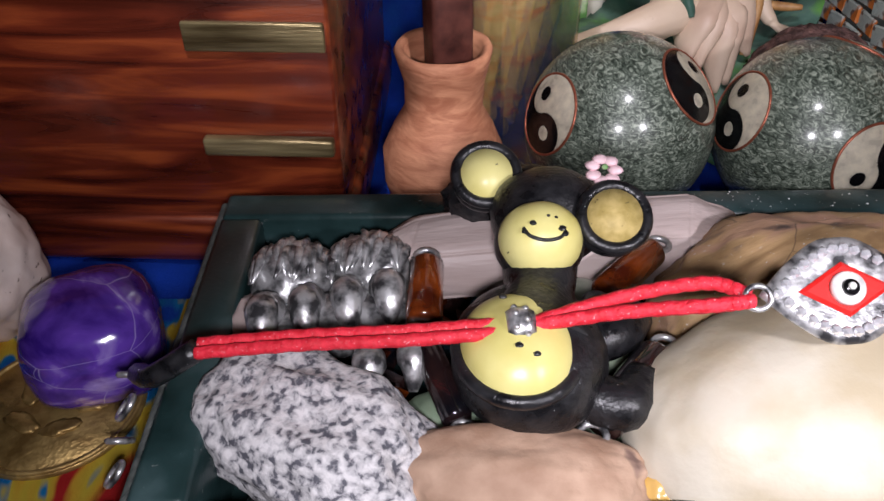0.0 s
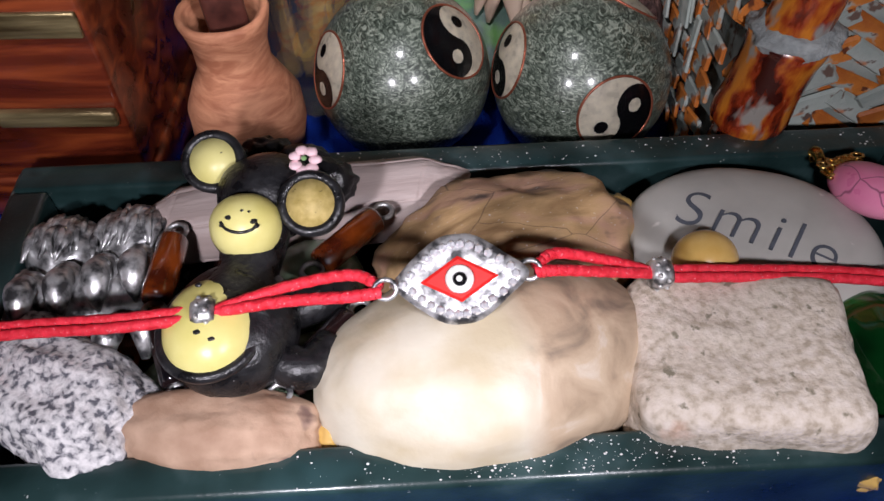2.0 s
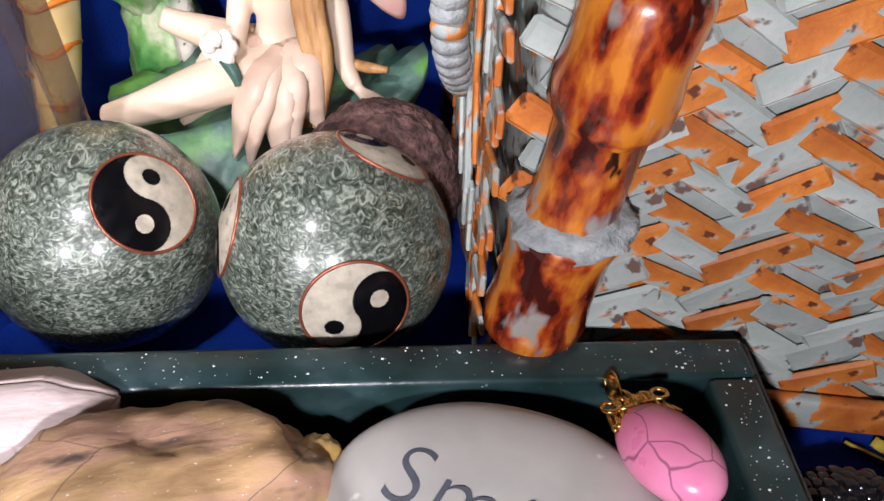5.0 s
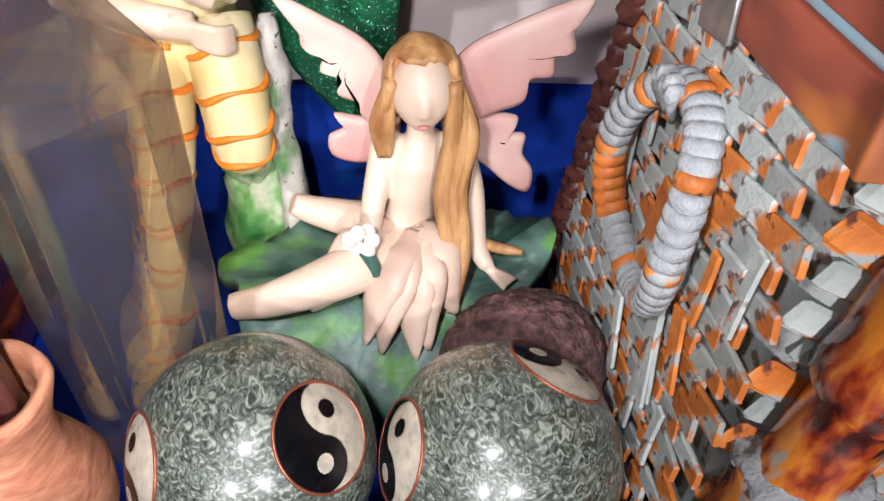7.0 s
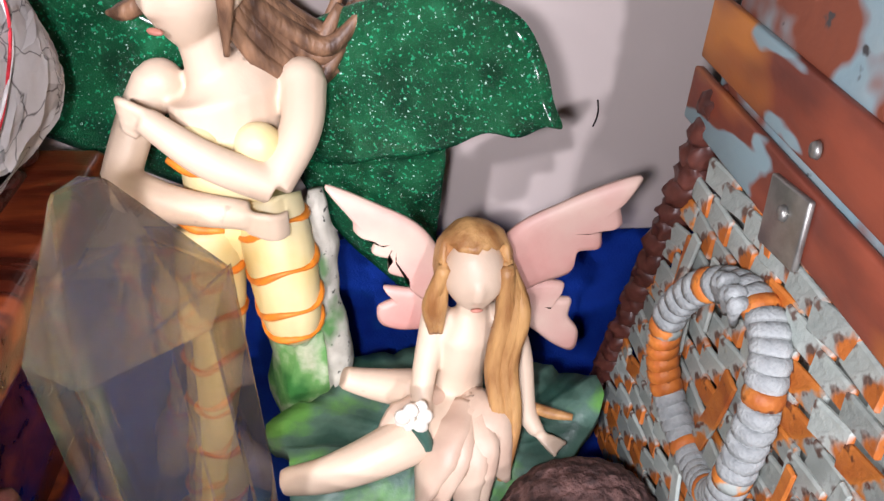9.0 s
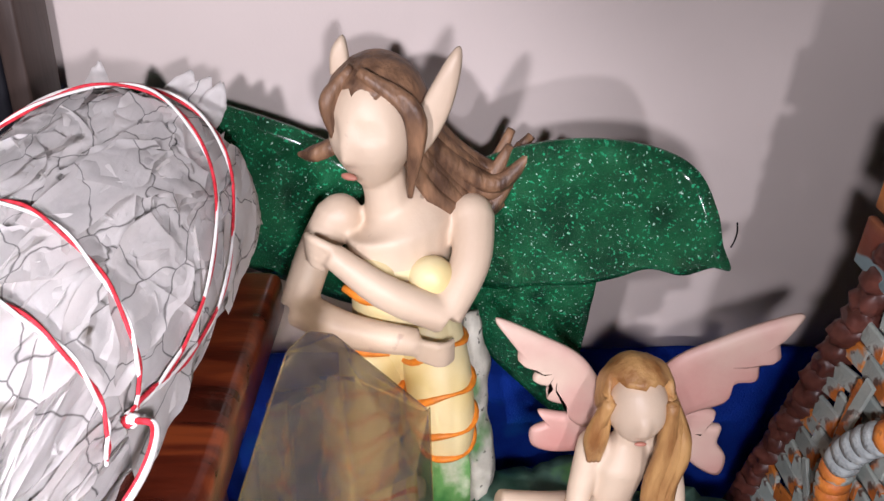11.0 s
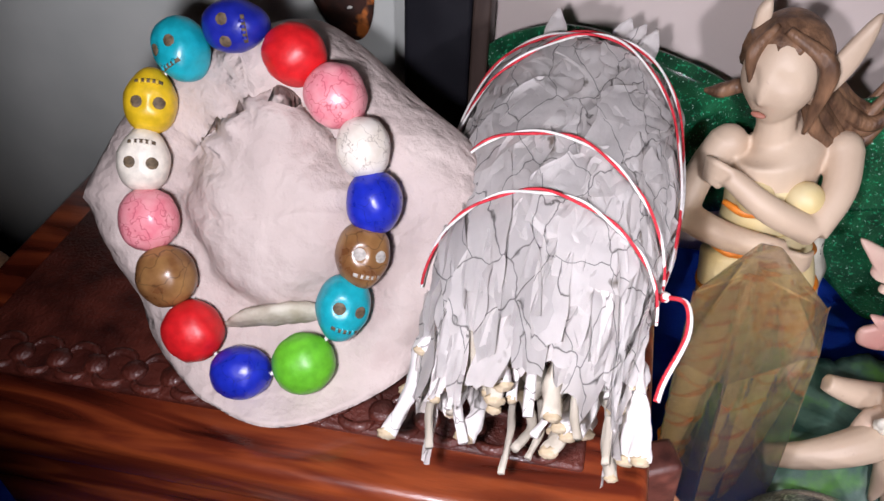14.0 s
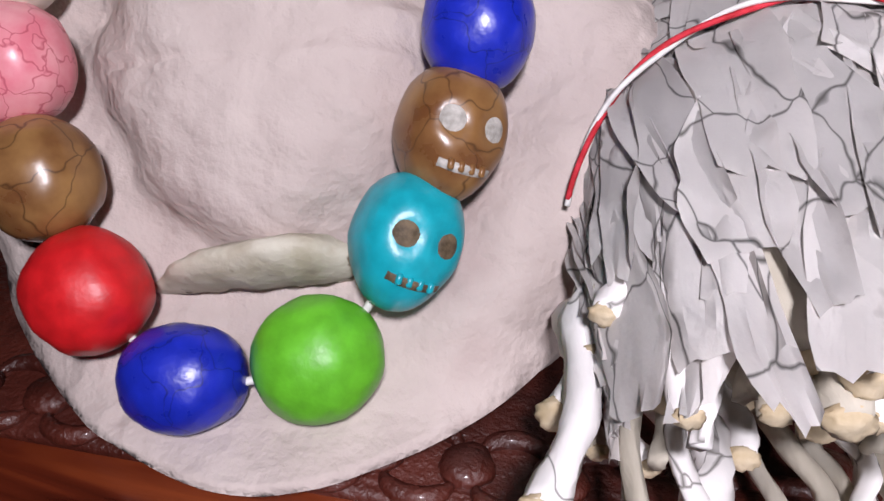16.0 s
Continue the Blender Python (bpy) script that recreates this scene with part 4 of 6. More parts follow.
# ---- standing fairy figurine: one mesh ----
SKIN = mat("painted_resin_skin", [(0.3, (0.54, 0.41, 0.30)), (0.7, (0.64, 0.51, 0.38))], scale=60, rough=0.5, bump=0.1, bscale=900, sss=0.0, spots=[((0.45, 0.33, 0.25), 260, 0.72, 0.8)])
HAIRB = mat("brown_hair", [(0.35, (0.07, 0.035, 0.02)), (0.65, (0.26, 0.14, 0.075))], scale=300, stretch=(1, 1, 0.3), rough=0.5, bump=0.7, bscale=900)
YELLOW = mat("yellow_paint", [(0.35, (0.66, 0.52, 0.22)), (0.65, (0.72, 0.62, 0.36))], scale=60, rough=0.45, bump=0.1)
LIPS = plain("muted_lip", (0.42, 0.17, 0.12), rough=0.5)
ORANGE = plain("orange_paint", (0.72, 0.22, 0.02), rough=0.45)
MOSS = mat("painted_moss", [(0.35, (0.03, 0.16, 0.03)), (0.5, (0.12, 0.30, 0.08)), (0.68, (0.62, 0.62, 0.48))], scale=90, rough=0.7, bump=0.6, bscale=600)
PALEROCK = mat("pale_rock_paint", [(0.35, (0.36, 0.34, 0.28)), (0.65, (0.58, 0.56, 0.48))], scale=120, rough=0.8, bump=0.6, bscale=500, spots=[((0.05, 0.05, 0.04), 500, 0.64, 0.70), ((0.08, 0.22, 0.06), 70, 0.58, 0.70)])
# bright specks paint the sparkle of the glitter flakes into the base colour
GLIT = mat("green_glitter", [(0.35, (0.0, 0.05, 0.018)), (0.6, (0.004, 0.13, 0.045)), (0.75, (0.02, 0.22, 0.09))], scale=110, rough=0.35, bump=0.9, bscale=2600, depth=0.0012,
           spots=[((0.02, 0.45, 0.20), 1100, 0.60, 0.66), ((0.65, 0.95, 0.80), 1500, 0.67, 0.70)], coat=0.4)


def limb(pts, radii, seg=14, n=24, flat=1.0, wob=0.0):
    return tube(pts, radii, seg, n, flat, wob=wob)


def ball_at(p, dims, amp=0.02, k=1.2, seed=1, rot=(0, 0, 0), sub=4):
    bm = blob(dims, amp, k, seed, sub)
    bmesh.ops.transform(bm, matrix=pose(p[0], p[1], p[2], *rot), verts=bm.verts[:])
    return bm


def standing_fairy():
    bm = bmesh.new()
    sk = bmesh.new()
    # torso, neck, head
    add(sk, limb([(0.0290, 0.270, 0.070), (0.0300, 0.267, 0.086), (0.0310, 0.267, 0.101), (0.0310, 0.268, 0.1125), (0.0290, 0.268, 0.118)], [0.0115, 0.0105, 0.0140, 0.0148, 0.0070], 24, 30, 0.72), None, 0)
    for x in (0.0170, 0.0460):
        add(sk, ball_at((x, 0.267, 0.1135), (0.0050, 0.0050, 0.0050)), None, 0)
    add(sk, limb([(0.0285, 0.267, 0.113), (0.0275, 0.266, 0.120), (0.0265, 0.266, 0.126)], [0.0062, 0.0050, 0.0052], 14, 12), None, 0)
    h = blob((0.0092, 0.0102, 0.0138), 0.010, 1.2, 4, 4)
    face = Vector((-0.52, -0.85)).normalized()
    for v in h.verts:
        if v.co.z < -0.003:
            k = min(1, (-0.003 - v.co.z) / 0.0105)
            v.co.x *= 1 - 0.34 * k
            v.co.y *= 1 - 0.30 * k
        n = Vector((v.co.x, v.co.y)).normalized()
        dd = (n - face).length
        if dd < 0.20 and -0.0050 < v.co.z < 0.0040:
            k = (1 - dd / 0.20) * (0.0040 - v.co.z) / 0.009
            v.co.x += face.x * 0.0022 * k
            v.co.y += face.y * 0.0022 * k
        if dd < 0.75 and 0.0010 < v.co.z < 0.0045 and 0.22 < dd:
            v.co.x -= face.x * 0.0007
            v.co.y -= face.y * 0.0007
    add(sk, h, pose(0.0250, 0.2650, 0.1350), 0)
    add(bm, ball_at((0.0203, 0.2572, 0.1278), (0.0019, 0.0009, 0.0007), rot=(0, 0, -31)), None, 9)
    # crossed arms: one hand on the other arm, one under the elbow
    add(sk, limb([(0.0165, 0.267, 0.1140), (0.0110, 0.2640, 0.1050), (0.0070, 0.2580, 0.0950)], [0.0050, 0.0043, 0.0041]), None, 0)
    add(sk, limb([(0.0070, 0.2580, 0.0950), (0.0190, 0.2525, 0.0925), (0.0340, 0.2505, 0.0905)], [0.0043, 0.0040, 0.0032]), None, 0)
    add(sk, limb([(0.0465, 0.267, 0.1135), (0.0455, 0.2590, 0.1060), (0.0395, 0.2510, 0.0975)], [0.0050, 0.0045, 0.0042]), None, 0)
    add(sk, limb([(0.0395, 0.2510, 0.0975), (0.0270, 0.2500, 0.1045), (0.0160, 0.2530, 0.1120)], [0.0042, 0.0038, 0.0028]), None, 0)
    for k in range(4):
        add(sk, limb([(0.0165 - 0.0006 * k, 0.2525 + 0.0004 * k, 0.1135 - 0.0018 * k), (0.0125, 0.2540, 0.1150 - 0.0019 * k), (0.0105, 0.2580, 0.1140 - 0.0019 * k)], [0.0013, 0.0012, 0.0009], 8, 8), None, 0)
        add(sk, limb([(0.0335, 0.2495 + 0.0002 * k, 0.0915 - 0.0014 * k), (0.0390, 0.2490, 0.0905 - 0.0016 * k), (0.0420, 0.2520, 0.0900 - 0.0016 * k)], [0.0012, 0.0011, 0.0008], 8, 8), None, 0)
    # pale yellow bodice with orange bands, narrow waist and hips
    for x, y in ((0.0245, 0.2560), (0.0370, 0.2560)):
        add(bm, ball_at((x, y, 0.1040), (0.0050, 0.0048, 0.0050)), None, 2)
    add(bm, limb([(0.0300, 0.2670, 0.1055), (0.0295, 0.2665, 0.0930), (0.0290, 0.2670, 0.0720)], [0.0138, 0.0118, 0.0128], 22, 18, 0.80), None, 2)
    for z, x0 in ((0.0985, 0.0175), (0.0890, 0.0165), (0.0840, 0.0165)):
        add(bm, limb([(x0, 0.2590, z + 0.001), (x0 + 0.005, 0.2558, z), (x0 + 0.011, 0.2556, z - 0.0005)], [0.0008, 0.0013, 0.0007], 8, 10), None, 3)
    # striped legs: one straight down to the foot, one bent at the knee
    legs = ([(0.0230, 0.2620, 0.080), (0.0225, 0.2540, 0.062), (0.0205, 0.2490, 0.042), (0.0165, 0.2430, 0.018), (0.0150, 0.2390, 0.0090)], [0.0080, 0.0074, 0.0062, 0.0046, 0.0042]), \
           ([(0.0360, 0.2640, 0.086), (0.0385, 0.2580, 0.076), (0.0400, 0.2540, 0.066), (0.0405, 0.2530, 0.0590), (0.0400, 0.2540, 0.0555)], [0.0082, 0.0082, 0.0076, 0.0066, 0.0040])
    for pts, rad in legs:
        add(bm, limb(pts, rad, 18, 40), None, 2)
        line = smooth_line(pts, 60)
        for k in range(6, 56, 8 if pts[0][0] < 0.03 else 12):
            p, q = line[k], line[min(k + 1, 59)]
            u = k / 59 * (len(rad) - 1)
            j = min(int(u), len(rad) - 2)
            rr = (rad[j] * (1 - u + j) + rad[j + 1] * (u - j)) + 0.00002
            d = (q - p).normalized()
            m = Matrix.Translation(p) @ d.to_track_quat("Z", "Y").to_matrix().to_4x4() @ pose(0, 0, 0, 14, 10, 0)
            t = tube([(rr * math.cos(a), rr * math.sin(a), 0.0008 * math.sin(3 * a + k)) for a in [2 * math.pi * i / 26 for i in range(26)]], lambda w: 0.00075 + 0.0003 * math.sin(w * 19), 6, closed=True)
            add(bm, t, m, 3)
    add(bm, ball_at((0.0125, 0.2350, 0.0090), (0.0050, 0.0085, 0.0040), 0.08), None, 2)
    # mossy rock that she leans on, with a pale rim
    add(bm, ball_at((0.0430, 0.2680, 0.026), (0.0115, 0.0110, 0.0270), 0.16, 2.0, 6), None, 4)
    add(bm, ball_at((0.0400, 0.2655, 0.055), (0.0085, 0.0080, 0.0150), 0.14, 2.2, 9), None, 4)
    add(bm, limb([(0.0470, 0.2680, 0.0860), (0.0480, 0.2650, 0.0740), (0.0485, 0.2620, 0.0580), (0.0510, 0.2600, 0.0400), (0.0490, 0.2580, 0.0180)], [0.0020, 0.0036, 0.0038, 0.0038, 0.0020], 14, 50, 0.7, 0.4), None, 6)
    # hair: cap, swept waves to one side, fringe
    c = blob((0.0112, 0.0116, 0.0128), 0.02, 2.0, 12, 4)
    for v in c.verts:
        if (v.co.x * face.x + v.co.y * face.y) > 0.002 and v.co.z < 0.0065:
            v.co *= 0.70
        if v.co.z < -0.004:
            v.co *= 0.84
    add(bm, c, pose(0.0260, 0.2675, 0.1375), 1)
    rng = random.Random(5)
    for k in range(30):
        w = k / 29
        y = 0.270 + rng.uniform(-0.004, 0.003)
        a = (0.0310 + rng.uniform(-0.001, 0.002), y - 0.004, 0.1430 - 0.013 * w)
        b = (0.0375 + rng.uniform(-0.001, 0.001), y - 0.001, 0.1330 - 0.013 * w)
        m2 = (0.0455 - 0.002 * w, y + 0.002, 0.1245 - 0.012 * w)
        up_ = rng.choice((0.006, 0.003, -0.001))
        e = (0.0565 - 0.007 * w + rng.uniform(-0.002, 0.004), y + 0.004, m2[2] + up_ + rng.uniform(-0.002, 0.002))
        add(bm, tube([a, b, m2, ((m2[0] + e[0]) / 2, y + 0.003, m2[2] - 0.003), e], [0.0014, 0.0023, 0.0024, 0.0022, 0.0010], 8, 24), None, 1)
    for k in range(9):
        if k < 4:
            line = [(0.0215, 0.2640, 0.1482), (0.0165 + 0.0006 * k, 0.2610 + 0.0005 * k, 0.1425), (0.0172 + k * 0.0005, 0.2605 + 0.0005 * k, 0.1350 - k * 0.0015)]
        else:
            line = [(0.0230, 0.2600, 0.1487), (0.0310 + 0.0004 * k, 0.2570, 0.1410), (0.0325, 0.2590, 0.1270 - k * 0.0006)]
        add(bm, tube(line, [0.0012, 0.0017, 0.0006], 8, 14), None, 1)
    add(bm, tube([(0.0170, 0.268, 0.130), (0.0120, 0.269, 0.1275), (0.0085, 0.270, 0.1270)], [0.002, 0.0020, 0.0005], 8, 10), None, 1)
    # pointed ears
    for outline, y in (([(0.0305, 0.1320), (0.0340, 0.1400), (0.0400, 0.1510), (0.0425, 0.1530), (0.0425, 0.1480), (0.0405, 0.1400), (0.0365, 0.1325), (0.0325, 0.1295)], 0.2610),
                       ([(0.0165, 0.1450), (0.0170, 0.1500), (0.0195, 0.1530), (0.0205, 0.1490), (0.0195, 0.1450)], 0.2690)):
        add(bm, plate(outline, 0.0026, -0.0006, 40), pose(0, y, 0), 0)
    # wings: the left one flat behind her, the right one swept forward
    left = [(0.030, 0.112), (0.014, 0.124), (-0.007, 0.1325), (-0.027, 0.1375), (-0.042, 0.1350), (-0.051, 0.1290), (-0.047, 0.120), (-0.036, 0.107), (-0.018, 0.095), (0.002, 0.085), (0.020, 0.078), (0.030, 0.088)]
    right = [(0.036, 0.110), (0.046, 0.1210), (0.056, 0.1275), (0.069, 0.1325), (0.081, 0.1340), (0.089, 0.1315), (0.0935, 0.1240), (0.0955, 0.1170), (0.0975, 0.1120), (0.0945, 0.1110), (0.090, 0.1070), (0.084, 0.1060), (0.078, 0.1010),
             (0.071, 0.0965), (0.063, 0.0935), (0.052, 0.0890), (0.042, 0.0920)]
    lower = [(0.034, 0.100), (0.050, 0.096), (0.064, 0.0945), (0.077, 0.0950), (0.0775, 0.080), (0.0765, 0.066), (0.0770, 0.048), (0.071, 0.046), (0.062, 0.054), (0.054, 0.062), (0.046, 0.074)]
    add(bm, plate(left, 0.0026, -0.002, 90), pose(0, 0.2830, 0), 5)
    for outline, n, y0, bend in ((right, 110, 0.2800, 0.60), (lower, 90, 0.2835, 0.28)):
        wing = plate(outline, 0.0024, -0.001, n)
        for v in wing.verts:
            v.co.y += y0 - bend * max(0, v.co.x - 0.036) * (0.55 + 6.0 * max(0, v.co.x - 0.036))
        add(bm, wing, None, 5)
    add(bm, fuse(sk), None, 0)
    ob = part("fairy_figurine", bm, [SKIN, HAIRB, YELLOW, ORANGE, MOSS, GLIT, PALEROCK, SKIN, SKIN, LIPS])
    tagged(ob, "painted resin elf figurine with striped legs and green glitter wings", "figurine")


standing_fairy()

# ---- seated fairy figurine on a leaf: one mesh ----
PINKW = mat("pink_wing", [(0.35, (0.50, 0.22, 0.19)), (0.55, (0.56, 0.36, 0.30)), (0.7, (0.62, 0.50, 0.39))], scale=28, rough=0.5, bump=0.15, bscale=500)
HAIRG = mat("golden_hair", [(0.35, (0.24, 0.10, 0.03)), (0.65, (0.48, 0.27, 0.10))], scale=260, stretch=(1, 1, 0.25), rough=0.5, bump=0.6, bscale=900)
LEAF = mat("painted_leaf", [(0.35, (0.025, 0.075, 0.055)), (0.52, (0.085, 0.165, 0.125)), (0.66, (0.13, 0.34, 0.07))], scale=70, rough=0.45, bump=0.4, bscale=400)
PEACH = mat("peach_dress", [(0.35, (0.50, 0.35, 0.26)), (0.65, (0.62, 0.48, 0.36))], scale=70, rough=0.5, bump=0.2)
WHITEF = plain("white_petal", (0.78, 0.74, 0.64), rough=0.5)


def seated_fairy():
    bm = bmesh.new()
    sk = bmesh.new()
    # leaf base with a wavy edge
    pts, n, rg = [], 84, 9
    rows = []
    for j in range(rg):
        f = j / (rg - 1)
        row = []
        for i in range(n):
            a = 2 * math.pi * i / n
            e = 1 + 0.08 * math.sin(5 * a) + 0.05 * math.sin(9 * a + 1)
            x = 0.0735 + 0.0385 * f * e * math.cos(a)
            y = 0.2360 + 0.0310 * f * e * math.sin(a)
            z = 0.033 - 0.0235 * max(0, (0.2330 - y) / 0.028) ** 1.4 + 0.006 * max(0, f - 0.6) * math.sin(4 * a) + 0.0012 * math.sin(10 * a) * f + 0.0007 * math.sin(34 * a) * f + 0.0016 * nz((x, y, 0), 120, 5) + 0.010 * max(0, (x - 0.098) / 0.02)
            row.append(bm.verts.new((x, y, max(z, 0.007))))
        rows.append(row)
    for a, b in zip(rows, rows[1:]):
        for i in range(n):
            j = (i + 1) % n
            bm.faces.new((a[i], a[j], b[j], b[i]))
    low = [bm.verts.new((v.co.x, v.co.y, max(v.co.z - 0.004, 0.004))) for v in rows[-1]]
    for i in range(n):
        j = (i + 1) % n
        bm.faces.new((rows[-1][i], rows[-1][j], low[j], low[i]))
    bm.faces.new(low)
    for f in bm.faces:
        f.material_index = 3
    add(bm, ball_at((0.074, 0.245, 0.017), (0.022, 0.016, 0.015), 0.1, 2, 4), None, 3)
    # body
    add(sk, limb([(0.0780, 0.2420, 0.036), (0.0795, 0.2415, 0.052), (0.0810, 0.2415, 0.064), (0.0808, 0.2412, 0.070)], [0.0090, 0.0066, 0.0080, 0.0042], 20, 24, 0.75), None, 0)
    add(sk, limb([(0.0808, 0.2412, 0.068), (0.0806, 0.2405, 0.074), (0.0803, 0.2395, 0.080)], [0.0034, 0.0030, 0.0034]), None, 0)
    h = blob((0.0066, 0.0068, 0.0086), 0.01, 1.1, 3, 4)
    for v in h.verts:
        if v.co.z < -0.002:
            k = min(1, (-0.002 - v.co.z) / 0.0066)
            v.co.x *= 1 - 0.26 * k
        if v.co.y < -0.004 and abs(v.co.x) < 0.0012 and -0.003 < v.co.z < 0.002:
            v.co.y -= 0.0009
    add(sk, h, pose(0.0803, 0.2375, 0.0825), 0)
    add(bm, ball_at((0.0803, 0.2313, 0.0775), (0.0013, 0.0005, 0.00045)), None, 6)
    for x in (0.0735, 0.0885):
        add(sk, ball_at((x, 0.2415, 0.0675), (0.0036, 0.0036, 0.0034)), None, 0)
    add(sk, limb([(0.0730, 0.2415, 0.0675), (0.0705, 0.2370, 0.0560), (0.0690, 0.2310, 0.0480)], [0.0033, 0.0029, 0.0024]), None, 0)
    add(sk, limb([(0.0890, 0.2415, 0.0675), (0.0930, 0.2400, 0.0560), (0.0945, 0.2350, 0.0440), (0.0970, 0.2310, 0.0395)], [0.0034, 0.0030, 0.0026, 0.0020]), None, 0)
    for k in range(4):
        add(sk, limb([(0.0970, 0.2310, 0.0392), (0.0990 + 0.001 * k, 0.2280 - 0.0006 * k + 0.001 * k, 0.0380), (0.1005 + 0.0012 * k, 0.2255 + 0.0012 * k, 0.0370)], [0.0011, 0.0010, 0.0006], 7, 7), None, 0)
    # legs
    add(sk, limb([(0.0770, 0.2380, 0.0420), (0.0640, 0.2270, 0.0430), (0.0490, 0.2235, 0.0390), (0.0380, 0.2250, 0.0350)], [0.0072, 0.0058, 0.0043, 0.0032]), None, 0)
    add(sk, limb([(0.0740, 0.2420, 0.0440), (0.0640, 0.2390, 0.0490), (0.0570, 0.2380, 0.0520), (0.0520, 0.2375, 0.0545)], [0.0055, 0.0043, 0.0034, 0.0026]), None, 0)
    # ragged skirt of pointed petals
    tips = [(0.0475, 0.2205, 0.0300), (0.0560, 0.2165, 0.0260), (0.0640, 0.2130, 0.0215), (0.0740, 0.2095, 0.0160), (0.0800, 0.2100, 0.0170), (0.0870, 0.2135, 0.0230), (0.0930, 0.2180, 0.0290), (0.0520, 0.2195, 0.0330), (0.0690, 0.2110, 0.0190)]
    for k, t in enumerate(tips[::2] + [(0.0840, 0.2110, 0.0200)]):
        s = Vector((0.0775, 0.2360, 0.0440))
        e = s + (Vector(t) - s) * 0.74
        mid = (s + e) / 2 + Vector((0, -0.0015, 0.0055))
        add(bm, tube([s, mid, e], [0.0075, 0.0078, 0.0008], 14, 18, flat=0.5, wob=0.15, seed=k), None, 2)
    # long hair
    c = blob((0.0084, 0.0080, 0.0100), 0.05, 2, 7, 4)
    for v in c.verts:
        if v.co.y < -0.001 and v.co.z < 0.0060 and abs(v.co.x) < 0.0064:
            v.co.y *= 0.35
    add(bm, c, pose(0.0803, 0.2400, 0.0838), 1)
    rng = random.Random(8)
    for k in range(9):
        o = rng.uniform(-0.0022, 0.0022)
        add(bm, tube([(0.0865, 0.2360 + o, 0.0860), (0.0885 + o, 0.2340, 0.0740), (0.0870 + o, 0.2330, 0.0600), (0.0885 + o, 0.2290, 0.0460), (0.0865 + o, 0.2230, 0.0330)], [0.0016, 0.0020, 0.0019, 0.0017, 0.0006], 8, 22, wob=0.2, seed=k), None, 1)
    for k in range(6):
        o = rng.uniform(-0.0014, 0.0014)
        add(bm, tube([(0.0738, 0.2365 + o, 0.0860), (0.0722 + o, 0.2355, 0.0760), (0.0728 + o, 0.2370, 0.0670)], [0.0015, 0.0018, 0.0006], 8, 14, seed=k), None, 1)
    add(bm, tube([(0.0960, 0.236, 0.043), (0.1005, 0.233, 0.0435), (0.1050, 0.231, 0.0440)], [0.0014, 0.0014, 0.0008], 8, 10), None, 1)
    # flower
    for k in range(7):
        a = k * 0.9
        add(bm, ball_at((0.0670 + 0.0026 * math.cos(a), 0.2262 + 0.0008 * math.sin(a * 2), 0.0525 + 0.0024 * math.sin(a)), (0.0019, 0.0013, 0.0022), 0.2, 2, k, sub=2), None, 4)
    add(bm, tube([(0.0680, 0.2262, 0.0500), (0.0700, 0.2250, 0.0460), (0.0705, 0.2240, 0.0440)], [0.0018, 0.0015, 0.0010], 8, 8), None, 3)
    # wings
    left = [(0.0775, 0.0760), (0.0700, 0.0880), (0.0600, 0.0945), (0.0505, 0.0990), (0.0535, 0.0935), (0.0555, 0.0905), (0.0560, 0.0875), (0.0600, 0.0855), (0.0595, 0.0820), (0.0640, 0.0800), (0.0630, 0.0765), (0.0680, 0.0740), (0.0690, 0.0700), (0.0735, 0.0680)]
    left2 = [(0.0770, 0.0690), (0.0690, 0.0690), (0.0620, 0.0700), (0.0640, 0.0665), (0.0605, 0.0640), (0.0615, 0.0590), (0.0680, 0.0570), (0.0760, 0.0590)]
    right = [(0.0830, 0.0760), (0.0900, 0.0870), (0.1000, 0.0930), (0.1100, 0.0975), (0.1165, 0.0990), (0.1150, 0.0945), (0.1130, 0.0920), (0.1140, 0.0870), (0.1100, 0.0860), (0.1100, 0.0810), (0.1050, 0.0800), (0.1040, 0.0745), (0.0980, 0.0720), (0.0900, 0.0690)]
    right2 = [(0.0860, 0.0690), (0.0960, 0.0700), (0.1040, 0.0690), (0.1030, 0.0650), (0.1065, 0.0640), (0.1065, 0.0590), (0.1095, 0.0540), (0.1090, 0.0480), (0.1040, 0.0500), (0.0960, 0.0570), (0.0880, 0.0610)]
    for o, y in ((left, 0.2470), (right, 0.2470), (left2, 0.2500), (right2, 0.2500)):
        add(bm, plate(o, 0.0026, 0, 130), pose(0, y, 0), 5)
    add(bm, fuse(sk), None, 0)
    for v in bm.verts:
        v.co.z += 0.0005 * min(1, max(0, (v.co.z - 0.045) / 0.03))
    ob = part("fairy_figurine", bm, [SKIN, HAIRG, PEACH, LEAF, WHITEF, PINKW, LIPS])
    tagged(ob, "seated resin fairy figurine with pink wings on green leaf", "figurine")


seated_fairy()

# ---- brown seed pod ----
POD = mat("brown_pod", [(0.35, (0.035, 0.016, 0.014)), (0.6, (0.13, 0.065, 0.055)), (0.75, (0.24, 0.14, 0.12))], scale=320, rough=0.8, bump=1.0, bscale=420, depth=0.002)
tagged(part("seed_pod", blob((0.0195, 0.0150, 0.0205), 0.05, 9, 3, 5, ridged=0.5), POD, m=pose(0.1035, 0.2120, 0.0255)), "round wrinkled dark brown seed pod behind the balls", "seed pod")

# ---- things in the tray ----


